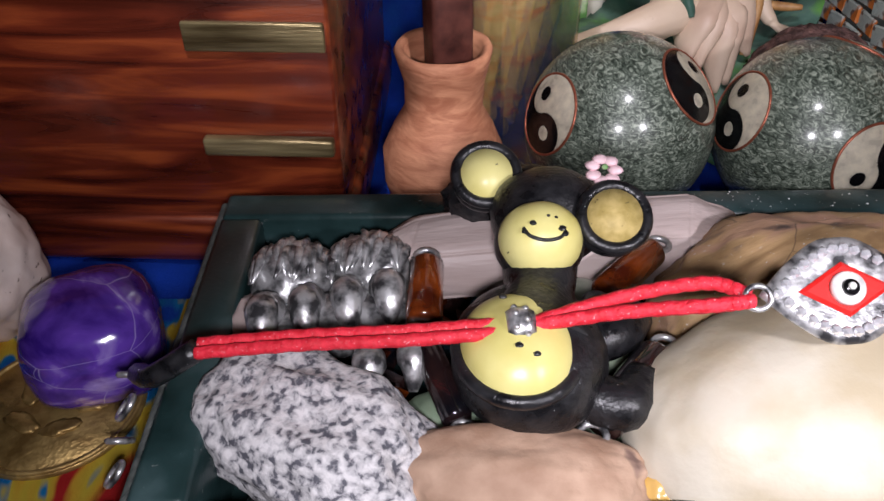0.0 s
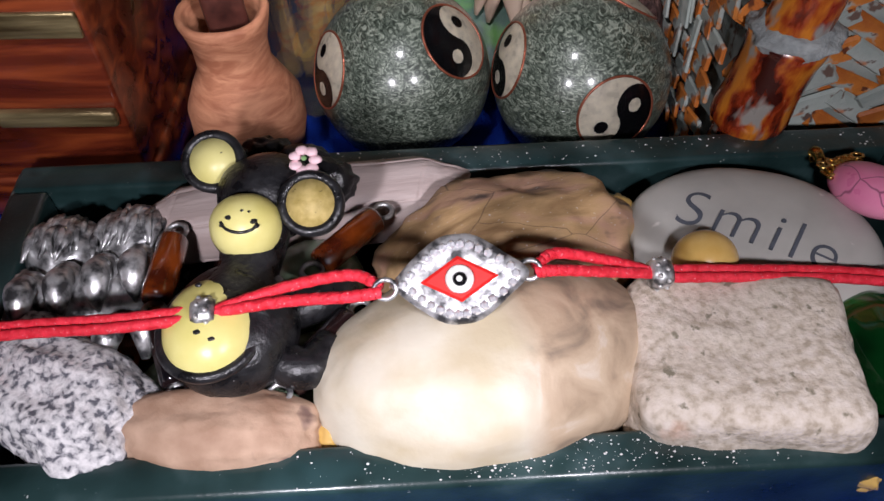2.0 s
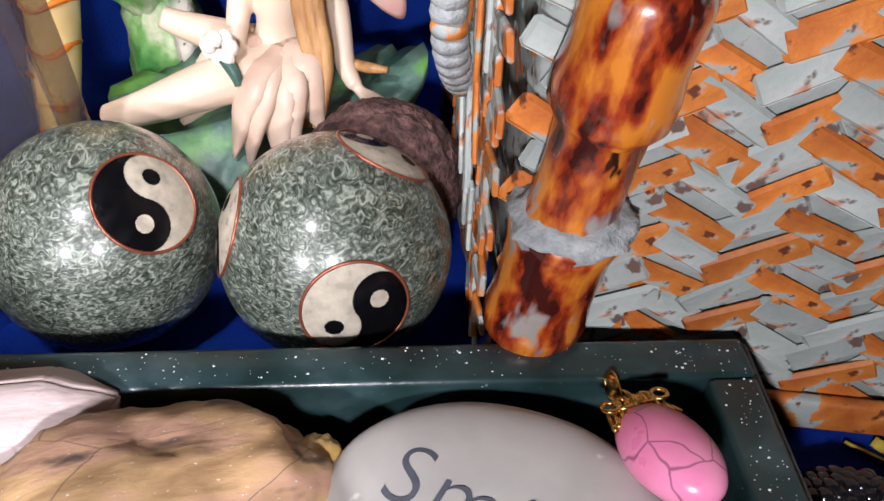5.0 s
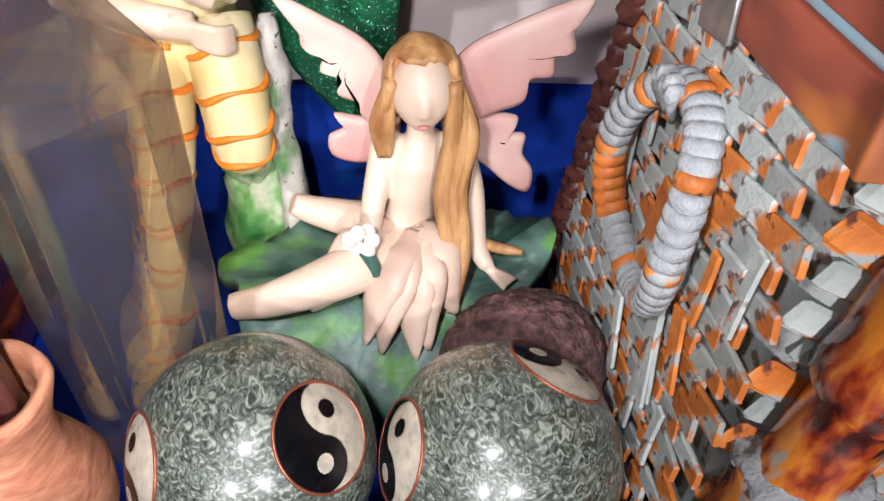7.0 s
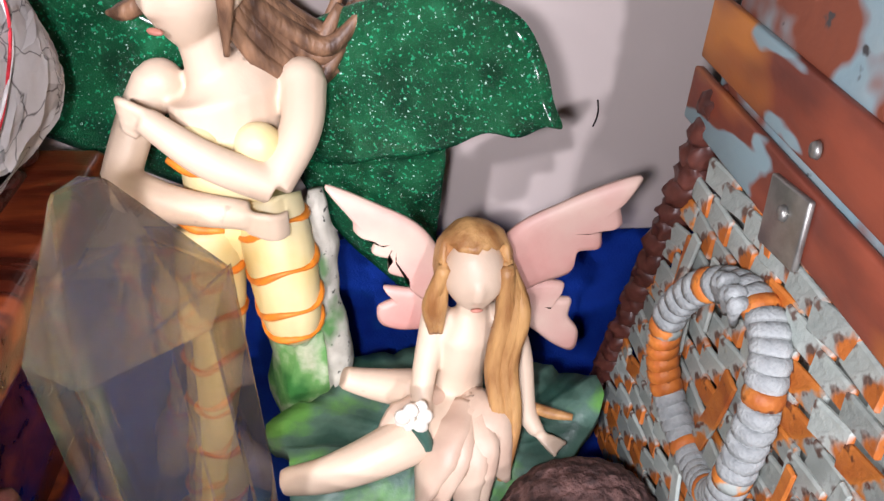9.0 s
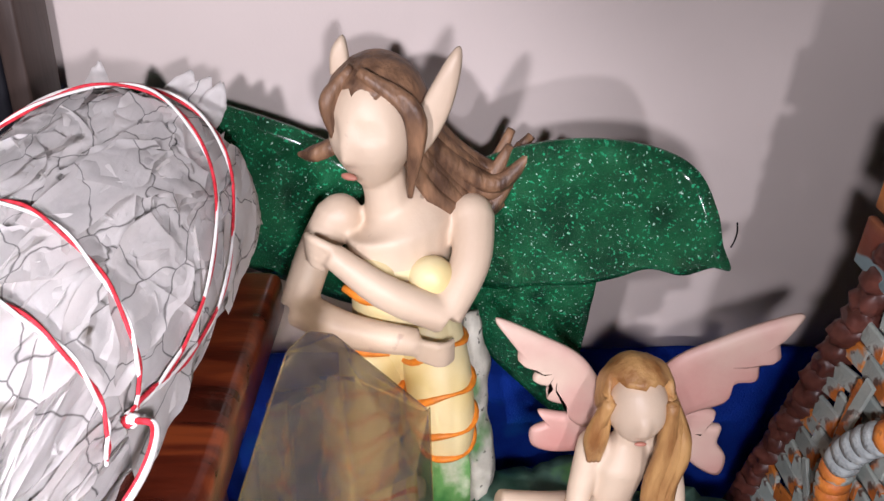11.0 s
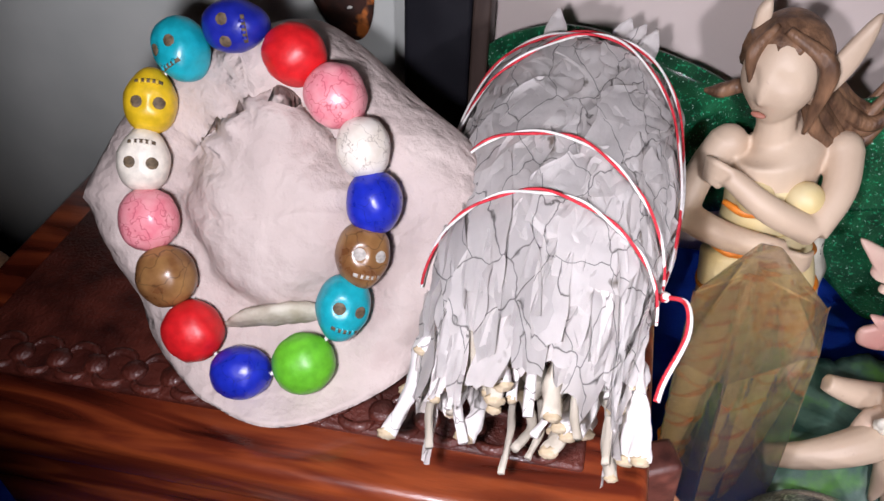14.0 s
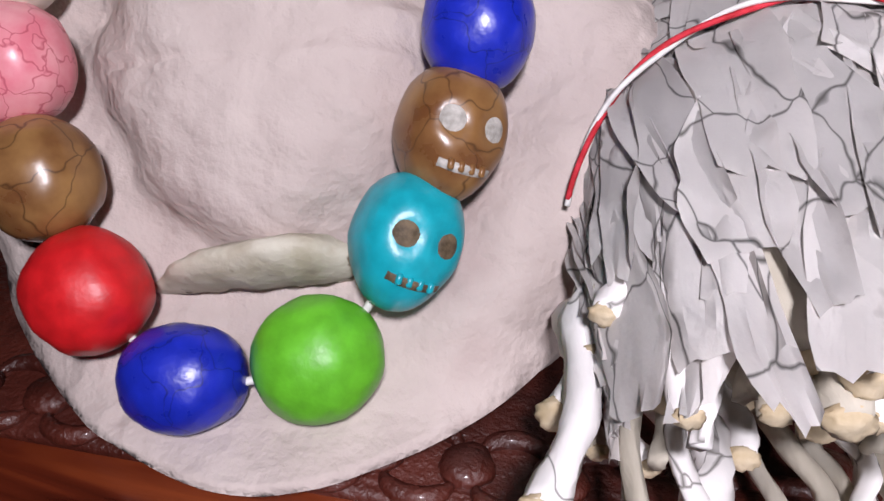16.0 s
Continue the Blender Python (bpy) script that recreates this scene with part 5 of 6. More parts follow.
def halves(name, left, right, edge, soft, rough=0.5):
    """A stone whose two ends differ: two ramps of mottling that meet along a ragged line across it."""
    m = mat(name, left, scale=70, rough=rough, bump=0.25, bscale=500, detail=5)
    nt = m.node_tree
    nd, ln = nt.nodes, nt.links
    b = nd["Principled BSDF"]
    first = b.inputs["Base Color"].links[0].from_socket
    tc = nd.new("ShaderNodeTexCoord")
    no = nd.new("ShaderNodeTexNoise")
    no.inputs["Scale"].default_value, no.inputs["Detail"].default_value, no.inputs["Distortion"].default_value = 95, 6, 0.8
    ln.new(tc.outputs["Object"], no.inputs[0])
    rp = nd.new("ShaderNodeValToRGB")
    while len(rp.color_ramp.elements) < len(right):
        rp.color_ramp.elements.new(0.5)
    for e, (p, c) in zip(rp.color_ramp.elements, right):
        e.position, e.color = p, (*c, 1)
    ln.new(no.outputs[0], rp.inputs[0])
    sx = nd.new("ShaderNodeSeparateXYZ")
    ln.new(tc.outputs["Object"], sx.inputs[0])
    wob = nd.new("ShaderNodeTexNoise")
    wob.inputs["Scale"].default_value = 45
    ln.new(tc.outputs["Object"], wob.inputs[0])
    ma = nd.new("ShaderNodeMath")
    ma.operation = "MULTIPLY_ADD"
    ma.inputs[1].default_value = 0.016
    ln.new(wob.outputs[0], ma.inputs[0])
    ln.new(sx.outputs[0], ma.inputs[2])
    mr = nd.new("ShaderNodeMapRange")
    mr.inputs[1].default_value, mr.inputs[2].default_value = edge - soft, edge + soft
    ln.new(ma.outputs[0], mr.inputs[0])
    mx = nd.new("ShaderNodeMix")
    mx.data_type = "RGBA"
    ln.new(mr.outputs[0], mx.inputs[0])
    ln.new(first, mx.inputs[6])
    ln.new(rp.outputs[0], mx.inputs[7])
    ln.new(mx.outputs[2], b.inputs["Base Color"])
    return m


CREAM = halves("cream_and_tan_stone", [(0.35, (0.52, 0.44, 0.30)), (0.6, (0.62, 0.57, 0.46))],
               [(0.30, (0.20, 0.15, 0.11)), (0.45, (0.42, 0.31, 0.21)), (0.58, (0.52, 0.40, 0.28)), (0.70, (0.66, 0.60, 0.52))], 0.012, 0.0035)
TAN = mat("tan_stone", [(0.35, (0.24, 0.14, 0.065)), (0.5, (0.48, 0.31, 0.15)), (0.66, (0.52, 0.31, 0.21))], scale=45, stretch=(1, 2.5, 1), rough=0.55, bump=0.35, bscale=300, dist=0.8,
          spots=[((0.10, 0.07, 0.06), 75, 0.60, 0.70), ((0.66, 0.62, 0.58), 800, 0.68, 0.73)], cracks=((0.13, 0.08, 0.05), 24, 0.006))
GRANP = mat("pink_granite", [(0.35, (0.42, 0.35, 0.27)), (0.5, (0.60, 0.52, 0.43)), (0.66, (0.68, 0.60, 0.52))], scale=500, rough=0.8, bump=0.6, bscale=900, spots=[((0.24, 0.21, 0.15), 330, 0.63, 0.70), ((0.60, 0.36, 0.26), 90, 0.66, 0.8)])
GRANG = mat("grey_granite", [(0.38, (0.10, 0.10, 0.12)), (0.48, (0.48, 0.47, 0.48)), (0.62, (0.72, 0.70, 0.70))], scale=650, rough=0.75, bump=0.6, bscale=700, dist=0.3, detail=8)
BROWNP = mat("brown_pebble", [(0.35, (0.33, 0.20, 0.13)), (0.65, (0.50, 0.34, 0.24))], scale=120, rough=0.75, bump=0.4, bscale=600, spots=[((0.18, 0.11, 0.09), 110, 0.64, 0.72)])
SMILEM = mat("grey_river_stone", [(0.35, (0.37, 0.36, 0.33)), (0.65, (0.46, 0.45, 0.41))], scale=70, rough=0.45, bump=0.08, spots=[((0.62, 0.60, 0.56), 260, 0.70, 0.78)])
ENGRAVE = plain("engraved_letters", (0.07, 0.08, 0.10), rough=0.7)
GGLASS = mat("dark_green_glass", [(0.35, (0.001, 0.012, 0.003)), (0.6, (0.002, 0.045, 0.008)), (0.75, (0.01, 0.16, 0.02))], scale=55, rough=0.08, bump=0.02, coat=1.0, spots=[((0.35, 0.5, 0.4), 800, 0.73, 0.76)])
PINKS = mat("pink_howlite", [(0.35, (0.72, 0.19, 0.36)), (0.65, (0.82, 0.30, 0.45))], scale=90, rough=0.3, bump=0.03, cracks=((0.16, 0.04, 0.08), 70, 0.015))
GOLD = plain("gold_wire", (0.72, 0.47, 0.14), rough=0.25, metal=1.0)
HONEY = mat("honey_bead", [(0.35, (0.50, 0.30, 0.07)), (0.65, (0.66, 0.45, 0.16))], scale=90, rough=0.25, bump=0.03, coat=0.4)
ROSE = mat("rose_selenite", [(0.35, (0.46, 0.36, 0.33)), (0.65, (0.62, 0.52, 0.49))], scale=60, stretch=(0.3, 2, 2), rough=0.5, bump=0.4, bscale=500)
SILVER = mat("antique_silver", [(0.38, (0.09, 0.09, 0.095)), (0.58, (0.72, 0.72, 0.72))], scale=330, rough=0.34, metal=0.7, bump=0.3, bscale=600)
AMBER = mat("amber_glass", [(0.35, (0.05, 0.008, 0.003)), (0.65, (0.30, 0.06, 0.008))], scale=120, rough=0.1, bump=0.02, coat=1.0)
DARKG = mat("dark_glass", [(0.35, (0.004, 0.004, 0.006)), (0.65, (0.03, 0.012, 0.01))], scale=120, rough=0.08, bump=0.02, coat=1.0)
JADE = mat("pale_jade", [(0.35, (0.16, 0.24, 0.15)), (0.65, (0.34, 0.42, 0.30))], scale=60, rough=0.25, bump=0.03, coat=0.5)
BLKP = mat("black_rubber", [(0.35, (0.005, 0.005, 0.006)), (0.65, (0.02, 0.02, 0.022))], scale=300, rough=0.3, bump=0.35, bscale=1200, spots=[((0.3, 0.3, 0.3), 1500, 0.74, 0.77)])
YELP = mat("pale_yellow_enamel", [(0.35, (0.62, 0.55, 0.17)), (0.65, (0.74, 0.68, 0.28))], scale=80, rough=0.35, bump=0.1, spots=[((0.03, 0.025, 0.01), 420, 0.74, 0.76)])
TANEAR = mat("worn_tan", [(0.35, (0.40, 0.30, 0.09)), (0.65, (0.56, 0.43, 0.16))], scale=500, rough=0.6, spots=[((0.06, 0.04, 0.02), 700, 0.68, 0.72)])
PETAL = plain("pink_white_petal", (0.78, 0.55, 0.58), rough=0.5)
CORD = mat("red_cord", [(0.4, (0.62, 0.010, 0.025)), (0.6, (0.78, 0.025, 0.05))], scale=700, rough=0.6, bump=0.6, bscale=1600, spots=[((0.80, 0.30, 0.33), 1900, 0.66, 0.70)])
CRYST = plain("clear_crystal", (0.85, 0.85, 0.88), rough=0.08, metal=0.6)
REDE = plain("red_enamel", (0.70, 0.015, 0.012), rough=0.5, spec=0.3)
WHITEE = plain("white_enamel", (0.80, 0.80, 0.76), rough=0.2, coat=0.5)


def stone(name, at, dims, rot, material, label, amp=0.06, k=1.3, seed=1, square=2.0, category="stone", sub=5, flat_top=0.0):
    bm = blob(dims, amp, k, seed, sub, square)
    if flat_top:
        for v in bm.verts:
            if v.co.z > flat_top:
                v.co.z = flat_top + (v.co.z - flat_top) * 0.35
    ob = part(name, bm, material, m=pose(*at, *rot))
    return tagged(ob, label, category)


stone("cream_pebble", (0.0600, 0.0925, 0.030), (0.0345, 0.0225, 0.0190), (-4, 0, 12), CREAM, "large smooth cream and tan pebble lying in the tray", 0.05, 1.1, 3)
stone("brown_stone", (0.0670, 0.1210, 0.026), (0.0300, 0.0220, 0.0185), (8, 0, 18), TAN, "tan and brown creased stone leaning on the cream pebble", 0.12, 1.9, 7)
stone("granite_chunk", (0.1080, 0.0885, 0.027), (0.0215, 0.0180, 0.0140), (0, 0, -6), GRANP, "square rough pink granite chunk in the tray", 0.06, 2.0, 5, 7.0)
stone("granite_pebble", (-0.0230, 0.0905, 0.028), (0.0215, 0.0125, 0.0110), (0, 0, -36), GRANG, "black and white speckled granite pebble in the tray", 0.17, 1.7, 9, 3.0)
stone("brown_pebble", (0.0095, 0.0805, 0.0290), (0.0195, 0.0085, 0.0085), (0, 0, -4), BROWNP, "flat reddish brown pebble beside the tray wall", 0.10, 1.6, 4, 2.5)
stone("green_glass_stone", (0.1420, 0.0885, 0.0240), (0.0120, 0.0215, 0.0110), (0, 0, 14), GGLASS, "dark green polished glass stone in the tray", 0.04, 1.1, 6, 2.2)
stone("jade_pebble", (0.0240, 0.1200, 0.0240), (0.0110, 0.0120, 0.0080), (0, 0, 0), JADE, "pale green jade pebble under the toy monkey", 0.05, 1.2, 2)
stone("jade_pebble", (-0.0020, 0.0960, 0.0200), (0.0110, 0.0100, 0.0080), (0, 0, 20), JADE, "pale green jade pebble beside the speckled granite", 0.05, 1.2, 3)
stone("jade_pebble", (0.0230, 0.0980, 0.0210), (0.0100, 0.0090, 0.0080), (0, 0, 60), JADE, "pale green jade pebble beside the cream stone", 0.05, 1.2, 8)
stone("honey_bead", (0.1070, 0.1110, 0.0365), (0.0068, 0.0066, 0.0064), (0, 0, 0), HONEY, "round honey coloured stone bead on the engraved stone", 0.01, 1, 1, 2.0, "bead", 4)
stone("rose_chip", (-0.0360, 0.1140, 0.0270), (0.0060, 0.0110, 0.0060), (0, 0, 10), ROSE, "small rough pinkish stone chip in the tray", 0.15, 1.6, 14, 2.5)
stone("yellow_chip", (0.0310, 0.0805, 0.0260), (0.0050, 0.0060, 0.0050), (0, 0, 40), HONEY, "small yellow stone chip beside the cream pebble", 0.15, 1.6, 15, 2.5)
stone("citrine_chip", (0.1260, 0.0745, 0.0230), (0.0040, 0.0090, 0.0050), (0, 0, 30), HONEY, "small citrine chip under the granite chunk", 0.15, 1.6, 16, 2.5)
stone("citrine_chip", (0.0925, 0.1310, 0.0270), (0.0050, 0.0080, 0.0050), (0, 0, -20), HONEY, "small citrine chip behind the brown stone", 0.15, 1.6, 18, 2.5)


def smile_stone():
    r = root("engraved_stone", pose(0.1215, 0.1195, 0.0285, 10, 0, -17), "grey river stone engraved with the word Smile", "stone")
    A, B, C = 0.0285, 0.0215, 0.0085
    part("pebble", blob((A, B, C), 0.012, 1.1, 4, 5, 2.1), SMILEM, r)
    cu = bpy.data.curves.new("letters", "FONT")
    cu.body, cu.size, cu.align_x, cu.align_y, cu.extrude, cu.shear = "Smile", 0.0150, "CENTER", "CENTER", 0.0002, 0.1
    cu.space_character = 1.14
    cu.offset = -0.00022
    tmp = new("tmp_letters", cu)
    me = bpy.data.meshes.new_from_object(tmp.evaluated_get(bpy.context.evaluated_depsgraph_get()))
    bpy.data.objects.remove(tmp)
    bm = bmesh.new()
    bm.from_mesh(me)
    bmesh.ops.subdivide_edges(bm, edges=[e for e in bm.edges if e.calc_length() > 0.002], cuts=2)
    for v in bm.verts:
        x, y = 0.96 * (v.co.x * 0.978 + v.co.y * 0.208) - 0.0010, 0.96 * (v.co.y * 0.978 - v.co.x * 0.208) + 0.0005
        z = C * math.sqrt(max(0.02, 1 - (x / A) ** 2 - (y / B) ** 2))
        v.co = Vector((x, y, z + 0.00015 + v.co.z))
    part("engraved_word", bm, ENGRAVE, r, "engraved dark word Smile", smooth=False)


smile_stone()


def rose_crystal():
    bm = bmesh.new()
    rings = []
    for x, s in ((-0.042, 0.12), (-0.027, 0.86), (0.0, 1.0), (0.030, 0.94), (0.041, 0.45)):
        rings.append([bm.verts.new((x + 0.002 * math.sin(k * 2.1), 0.0115 * s * math.cos(a), 0.0110 * s * math.sin(a))) for k, a in enumerate([math.radians(60 * q + 18) for q in range(6)])])
    for a, b in zip(rings, rings[1:]):
        for i in range(6):
            bm.faces.new((a[i], a[(i + 1) % 6], b[(i + 1) % 6], b[i]))
    bm.faces.new(rings[0])
    bm.faces.new(rings[-1])
    bmesh.ops.bevel(bm, geom=bm.edges[:], offset=0.0007, segments=2, affect="EDGES")
    bmesh.ops.subdivide_edges(bm, edges=bm.edges[:], cuts=2, use_grid_fill=True)
    for v in bm.verts:
        v.co += Vector((0, 1, 1)) * 0.0005 * nz(v.co, 160, 3)
    tagged(part("rose_crystal", bm, ROSE, m=pose(0.0190, 0.1385, 0.0290, 0, 0, 6)), "long pale rose crystal lying along the tray wall", "crystal")


rose_crystal()


def claw():
    r = root("claw_pendant", pose(-0.0225, 0.1170, 0.0330), "antique silver paw pendant with curved claws in the tray", "pendant")
    rng = random.Random(6)
    for cx, cy, w in ((-0.0085, 0.010, 0.0085), (0.0065, 0.0125, 0.0080)):
        tuft = part("fur_tuft", blob((w, 0.0085, 0.0060), 0.1, 2, cx * 100, 4), SILVER, r, m=pose(cx, cy, -0.001))
        for k in range(26):
            x, y = rng.uniform(-w * 0.85, w * 0.85), rng.uniform(0.001, 0.0075)
            z = 0.0058 * math.sqrt(max(0.05, 1 - (x / w) ** 2 - (y / 0.0095) ** 2))
            p = [(x, y, z), (x + rng.uniform(-0.001, 0.001), y - 0.0035, z + 0.0010), (x + rng.uniform(-0.0015, 0.0015), y - 0.0085, z - 0.0005)]
            part("fur_lock", tube(p, [0.0005, 0.0010, 0.0003], 6, 8), SILVER, tuft)
    part("palm", blob((0.0155, 0.0070, 0.0055), 0.12, 2, 3, 4), SILVER, r, m=pose(0, -0.0015, -0.003, 0, 0, 14))
    for k in range(4):
        x, y = -0.0115 + k * 0.0072, -0.0030 + k * 0.0021
        toe = part("toe", blob((0.0036, 0.0042, 0.0036), 0.06, 2, k, 3), SILVER, r, m=pose(x, y, 0.0015))
        part("claw", tube([(x, y - 0.0005, 0.0035), (x + 0.0004, y - 0.0040, 0.0052), (x + 0.0008, y - 0.0075, 0.0035), (x + 0.0008, y - 0.0100, 0.0002)], [0.0026, 0.0030, 0.0024, 0.0003], 12, 18), SILVER, r, "polished silver claw")
    for k in range(2):
        x, y = 0.0075 + k * 0.0075, -0.0135 + k * 0.001
        part("claw", tube([(x, y, 0.0005), (x + 0.0004, y - 0.0035, 0.0022), (x + 0.0002, y - 0.0075, -0.001)], [0.0028, 0.0030, 0.0008], 12, 16), SILVER, r, "polished silver claw")


claw()


def monkey():
    bm = bmesh.new()
    add(bm, ball_at((0.0175, 0.1255, 0.0470), (0.0110, 0.0095, 0.0088), 0.03, 2), None, 0)
    add(bm, ball_at((0.0145, 0.1160, 0.0480), (0.0078, 0.0070, 0.0072)), None, 0)
    add(bm, ball_at((0.0144, 0.1148, 0.0498), (0.0072, 0.0066, 0.0066)), None, 1)
    for p, mi in (((0.0062, 0.1330, 0.0500), 1), ((0.0272, 0.1195, 0.0500), 2)):
        q = Matrix.Translation(p) @ pose(0, 0, 0, 36, 0, 0)
        add(bm, blob((0.0064, 0.0064, 0.0034), 0.02, 1, 2, 4), q, 0)
        add(bm, lathe([(0.0003, 0.003), (0.0050, 0.003), (0.0052, 0.0036), (0.0003, 0.0042)], 30), q, mi)
        add(bm, tube([(0.0056 * math.cos(a), 0.0056 * math.sin(a), 0.0030) for a in [2 * math.pi * i / 36 for i in range(36)]], 0.0011, 8, closed=True), q, 0)
    # black lumps give the shadow behind the head a solid shape
    for x, y in ((0.006, 0.141), (0.014, 0.144), (0.022, 0.141), (0.027, 0.136)):
        add(bm, ball_at((x, y, 0.0400), (0.0075, 0.0050, 0.0060), 0.15, 3, x * 900), None, 0)
    add(bm, tube([(0.0150, 0.1180, 0.0450), (0.0140, 0.1080, 0.0430), (0.0120, 0.1000, 0.0400)], [0.0070, 0.0058, 0.0110], 16, 14), None, 0)
    add(bm, ball_at((0.0115, 0.0985, 0.0385), (0.0128, 0.0145, 0.0100), 0.03, 1.5), None, 0)
    add(bm, ball_at((0.0090, 0.0950, 0.0440), (0.0090, 0.0105, 0.0066)), None, 1)
    ring = [(0.0090 + 0.0092 * math.cos(a), 0.0950 + 0.0107 * math.sin(a), 0.0440) for a in [2 * math.pi * i / 44 for i in range(44)]]
    add(bm, tube(ring, 0.0012, 8, closed=True), None, 0)
    ring = [(0.0144 + 0.0073 * math.cos(a), 0.1150 + 0.0050 * math.sin(a), 0.0495 - 0.0042 * math.sin(a)) for a in [2 * math.pi * i / 40 for i in range(40)]]
    # smile and eye marks
    cf = Vector((0.0144, 0.1148, 0.0498))

    def onface(u, v):
        n = Vector((u, -0.55 + 0.62 * v, 0.84 + 0.5 * v)).normalized()
        return cf + Vector((n.x * 0.0073, n.y * 0.0067, n.z * 0.0067))

    add(bm, tube([onface(-0.55, 0.02), onface(-0.35, -0.28), onface(0.0, -0.42), onface(0.35, -0.34), onface(0.55, -0.10)], 0.00032, 6, 24), None, 0)
    for u, v, s in ((-0.28, 0.16, 0.0006), (0.42, -0.02, 0.0007), (0.5, -0.2, 0.0006), (-0.5, -0.1, 0.0005), (0.1, 0.42, 0.0003), (0.3, 0.38, 0.0003)):
        add(bm, ball_at(onface(u, v), (s, s, s * 0.6), 0.3, 2, u * 9, sub=2), None, 0)
    for p in ((0.0085, 0.0900, 0.0500), (0.0110, 0.0890, 0.0492), (0.0070, 0.1010, 0.0495)):
        add(bm, ball_at(p, (0.0007, 0.0005, 0.0003), 0.3, 2, 1, sub=2), None, 0)
    for k in range(7):
        a = 2 * math.pi * k / 7
        add(bm, ball_at((0.0262 + 0.0021 * math.cos(a), 0.1255 + 0.0017 * math.sin(a), 0.0568 + 0.0012 * math.sin(a)), (0.0014, 0.0012, 0.0008), 0.2, 3, k, sub=2), None, 3)
    add(bm, ball_at((0.0262, 0.1250, 0.0578), (0.0006, 0.0006, 0.0005), sub=2), None, 4)
    # legs and arms
    add(bm, tube([(0.0190, 0.0930, 0.036), (0.0260, 0.0900, 0.036), (0.0300, 0.0960, 0.035)], [0.0045, 0.0040, 0.0038], 12, 14), None, 0)
    add(bm, tube([(0.0220, 0.1040, 0.036), (0.0280, 0.1060, 0.0360), (0.0320, 0.1120, 0.034)], [0.0042, 0.0038, 0.0036], 12, 14), None, 0)
    ob = part("toy_monkey", bm, [BLKP, YELP, TANEAR, PETAL, MOSS])
    tagged(ob, "black rubber monkey charm with worn yellow face and belly", "toy")


monkey()


def bar(a, b, rad, material, label):
    a, b = Vector(a), Vector(b)
    d = (b - a)
    m = Matrix.Translation(a) @ d.to_track_quat("Z", "Y").to_matrix().to_4x4()
    r = root("bar_bead", m, label, "bead", "bar beads")
    L = d.length
    part("glass_bar", lathe([(0.0003, 0), (rad * 0.85, 0), (rad, 0.0008), (rad, L - 0.0008), (rad * 0.85, L), (0.0003, L)], 20), material, r)
    for z, s in ((-0.0024, -1), (L + 0.0024, 1)):
        part("wire_loop", tube([(0.0021 * math.cos(t), 0, z + 0.0021 * math.sin(t)) for t in [2 * math.pi * i / 20 for i in range(20)]], 0.0006, 6, closed=True), SILVER, r, "silver wire loop")


bar((-0.0050, 0.1240, 0.0370), (-0.0055, 0.1070, 0.0375), 0.0033, AMBER, "amber glass bar bead with silver wire loops")
bar((0.0385, 0.1275, 0.0370), (0.0270, 0.1150, 0.0370), 0.0032, AMBER, "amber glass bar bead with silver wire loops")
bar((0.0340, 0.1020, 0.0350), (0.0220, 0.0880, 0.0340), 0.0034, DARKG, "near black glass bar bead with silver loops")
bar((-0.0050, 0.1030, 0.0360), (0.0000, 0.0900, 0.0330), 0.0026, DARKG, "near black glass bar bead with silver loops")


def pink_pendant():
    r = root("pink_pendant", pose(0.1480, 0.1275, 0.0380, -20, 0, 16), "pink veined stone pendant with gold cap on the tray", "pendant")
    part("stone_drop", blob((0.0068, 0.0112, 0.0052), 0.02, 1, 2, 4), PINKS, r)
    for k in range(9):
        a = -1.2 + k * 0.3
        p = [(0.0062 * math.sin(a), 0.0085 - 0.003 * abs(math.sin(a)), 0.0020), (0.0066 * math.sin(a) * 0.7, 0.0105, 0.0036 * math.cos(a)), (0.0012 * math.sin(a), 0.0128, 0.001)]
        part("gold_claw", tube(p, 0.00055, 6, 10), GOLD, r, "gold filigree prong")
    for cx in (-0.0045, 0.0045, -0.002, 0.002):
        part("gold_curl", tube([(cx + 0.0013 * math.cos(t), 0.0100 + 0.0013 * math.sin(t), 0.0032) for t in [2 * math.pi * i / 16 for i in range(16)]], 0.0004, 6, closed=True), GOLD, r, "gold filigree curl")
    part("bail_ring", tube([(0.0016 * math.cos(t), 0.0145 + 0.0016 * math.sin(t), 0.001) for t in [2 * math.pi * i / 20 for i in range(20)]], 0.0005, 6, closed=True), GOLD, r, "gold ring")
    part("bail", tube([(0, 0.0155, 0.000), (0.0004, 0.0180, 0.0022), (0.0008, 0.0205, 0.0015), (0.0006, 0.0190, -0.001)], 0.0012, 8, 16, flat=0.45), GOLD, r, "gold bail")


pink_pendant()


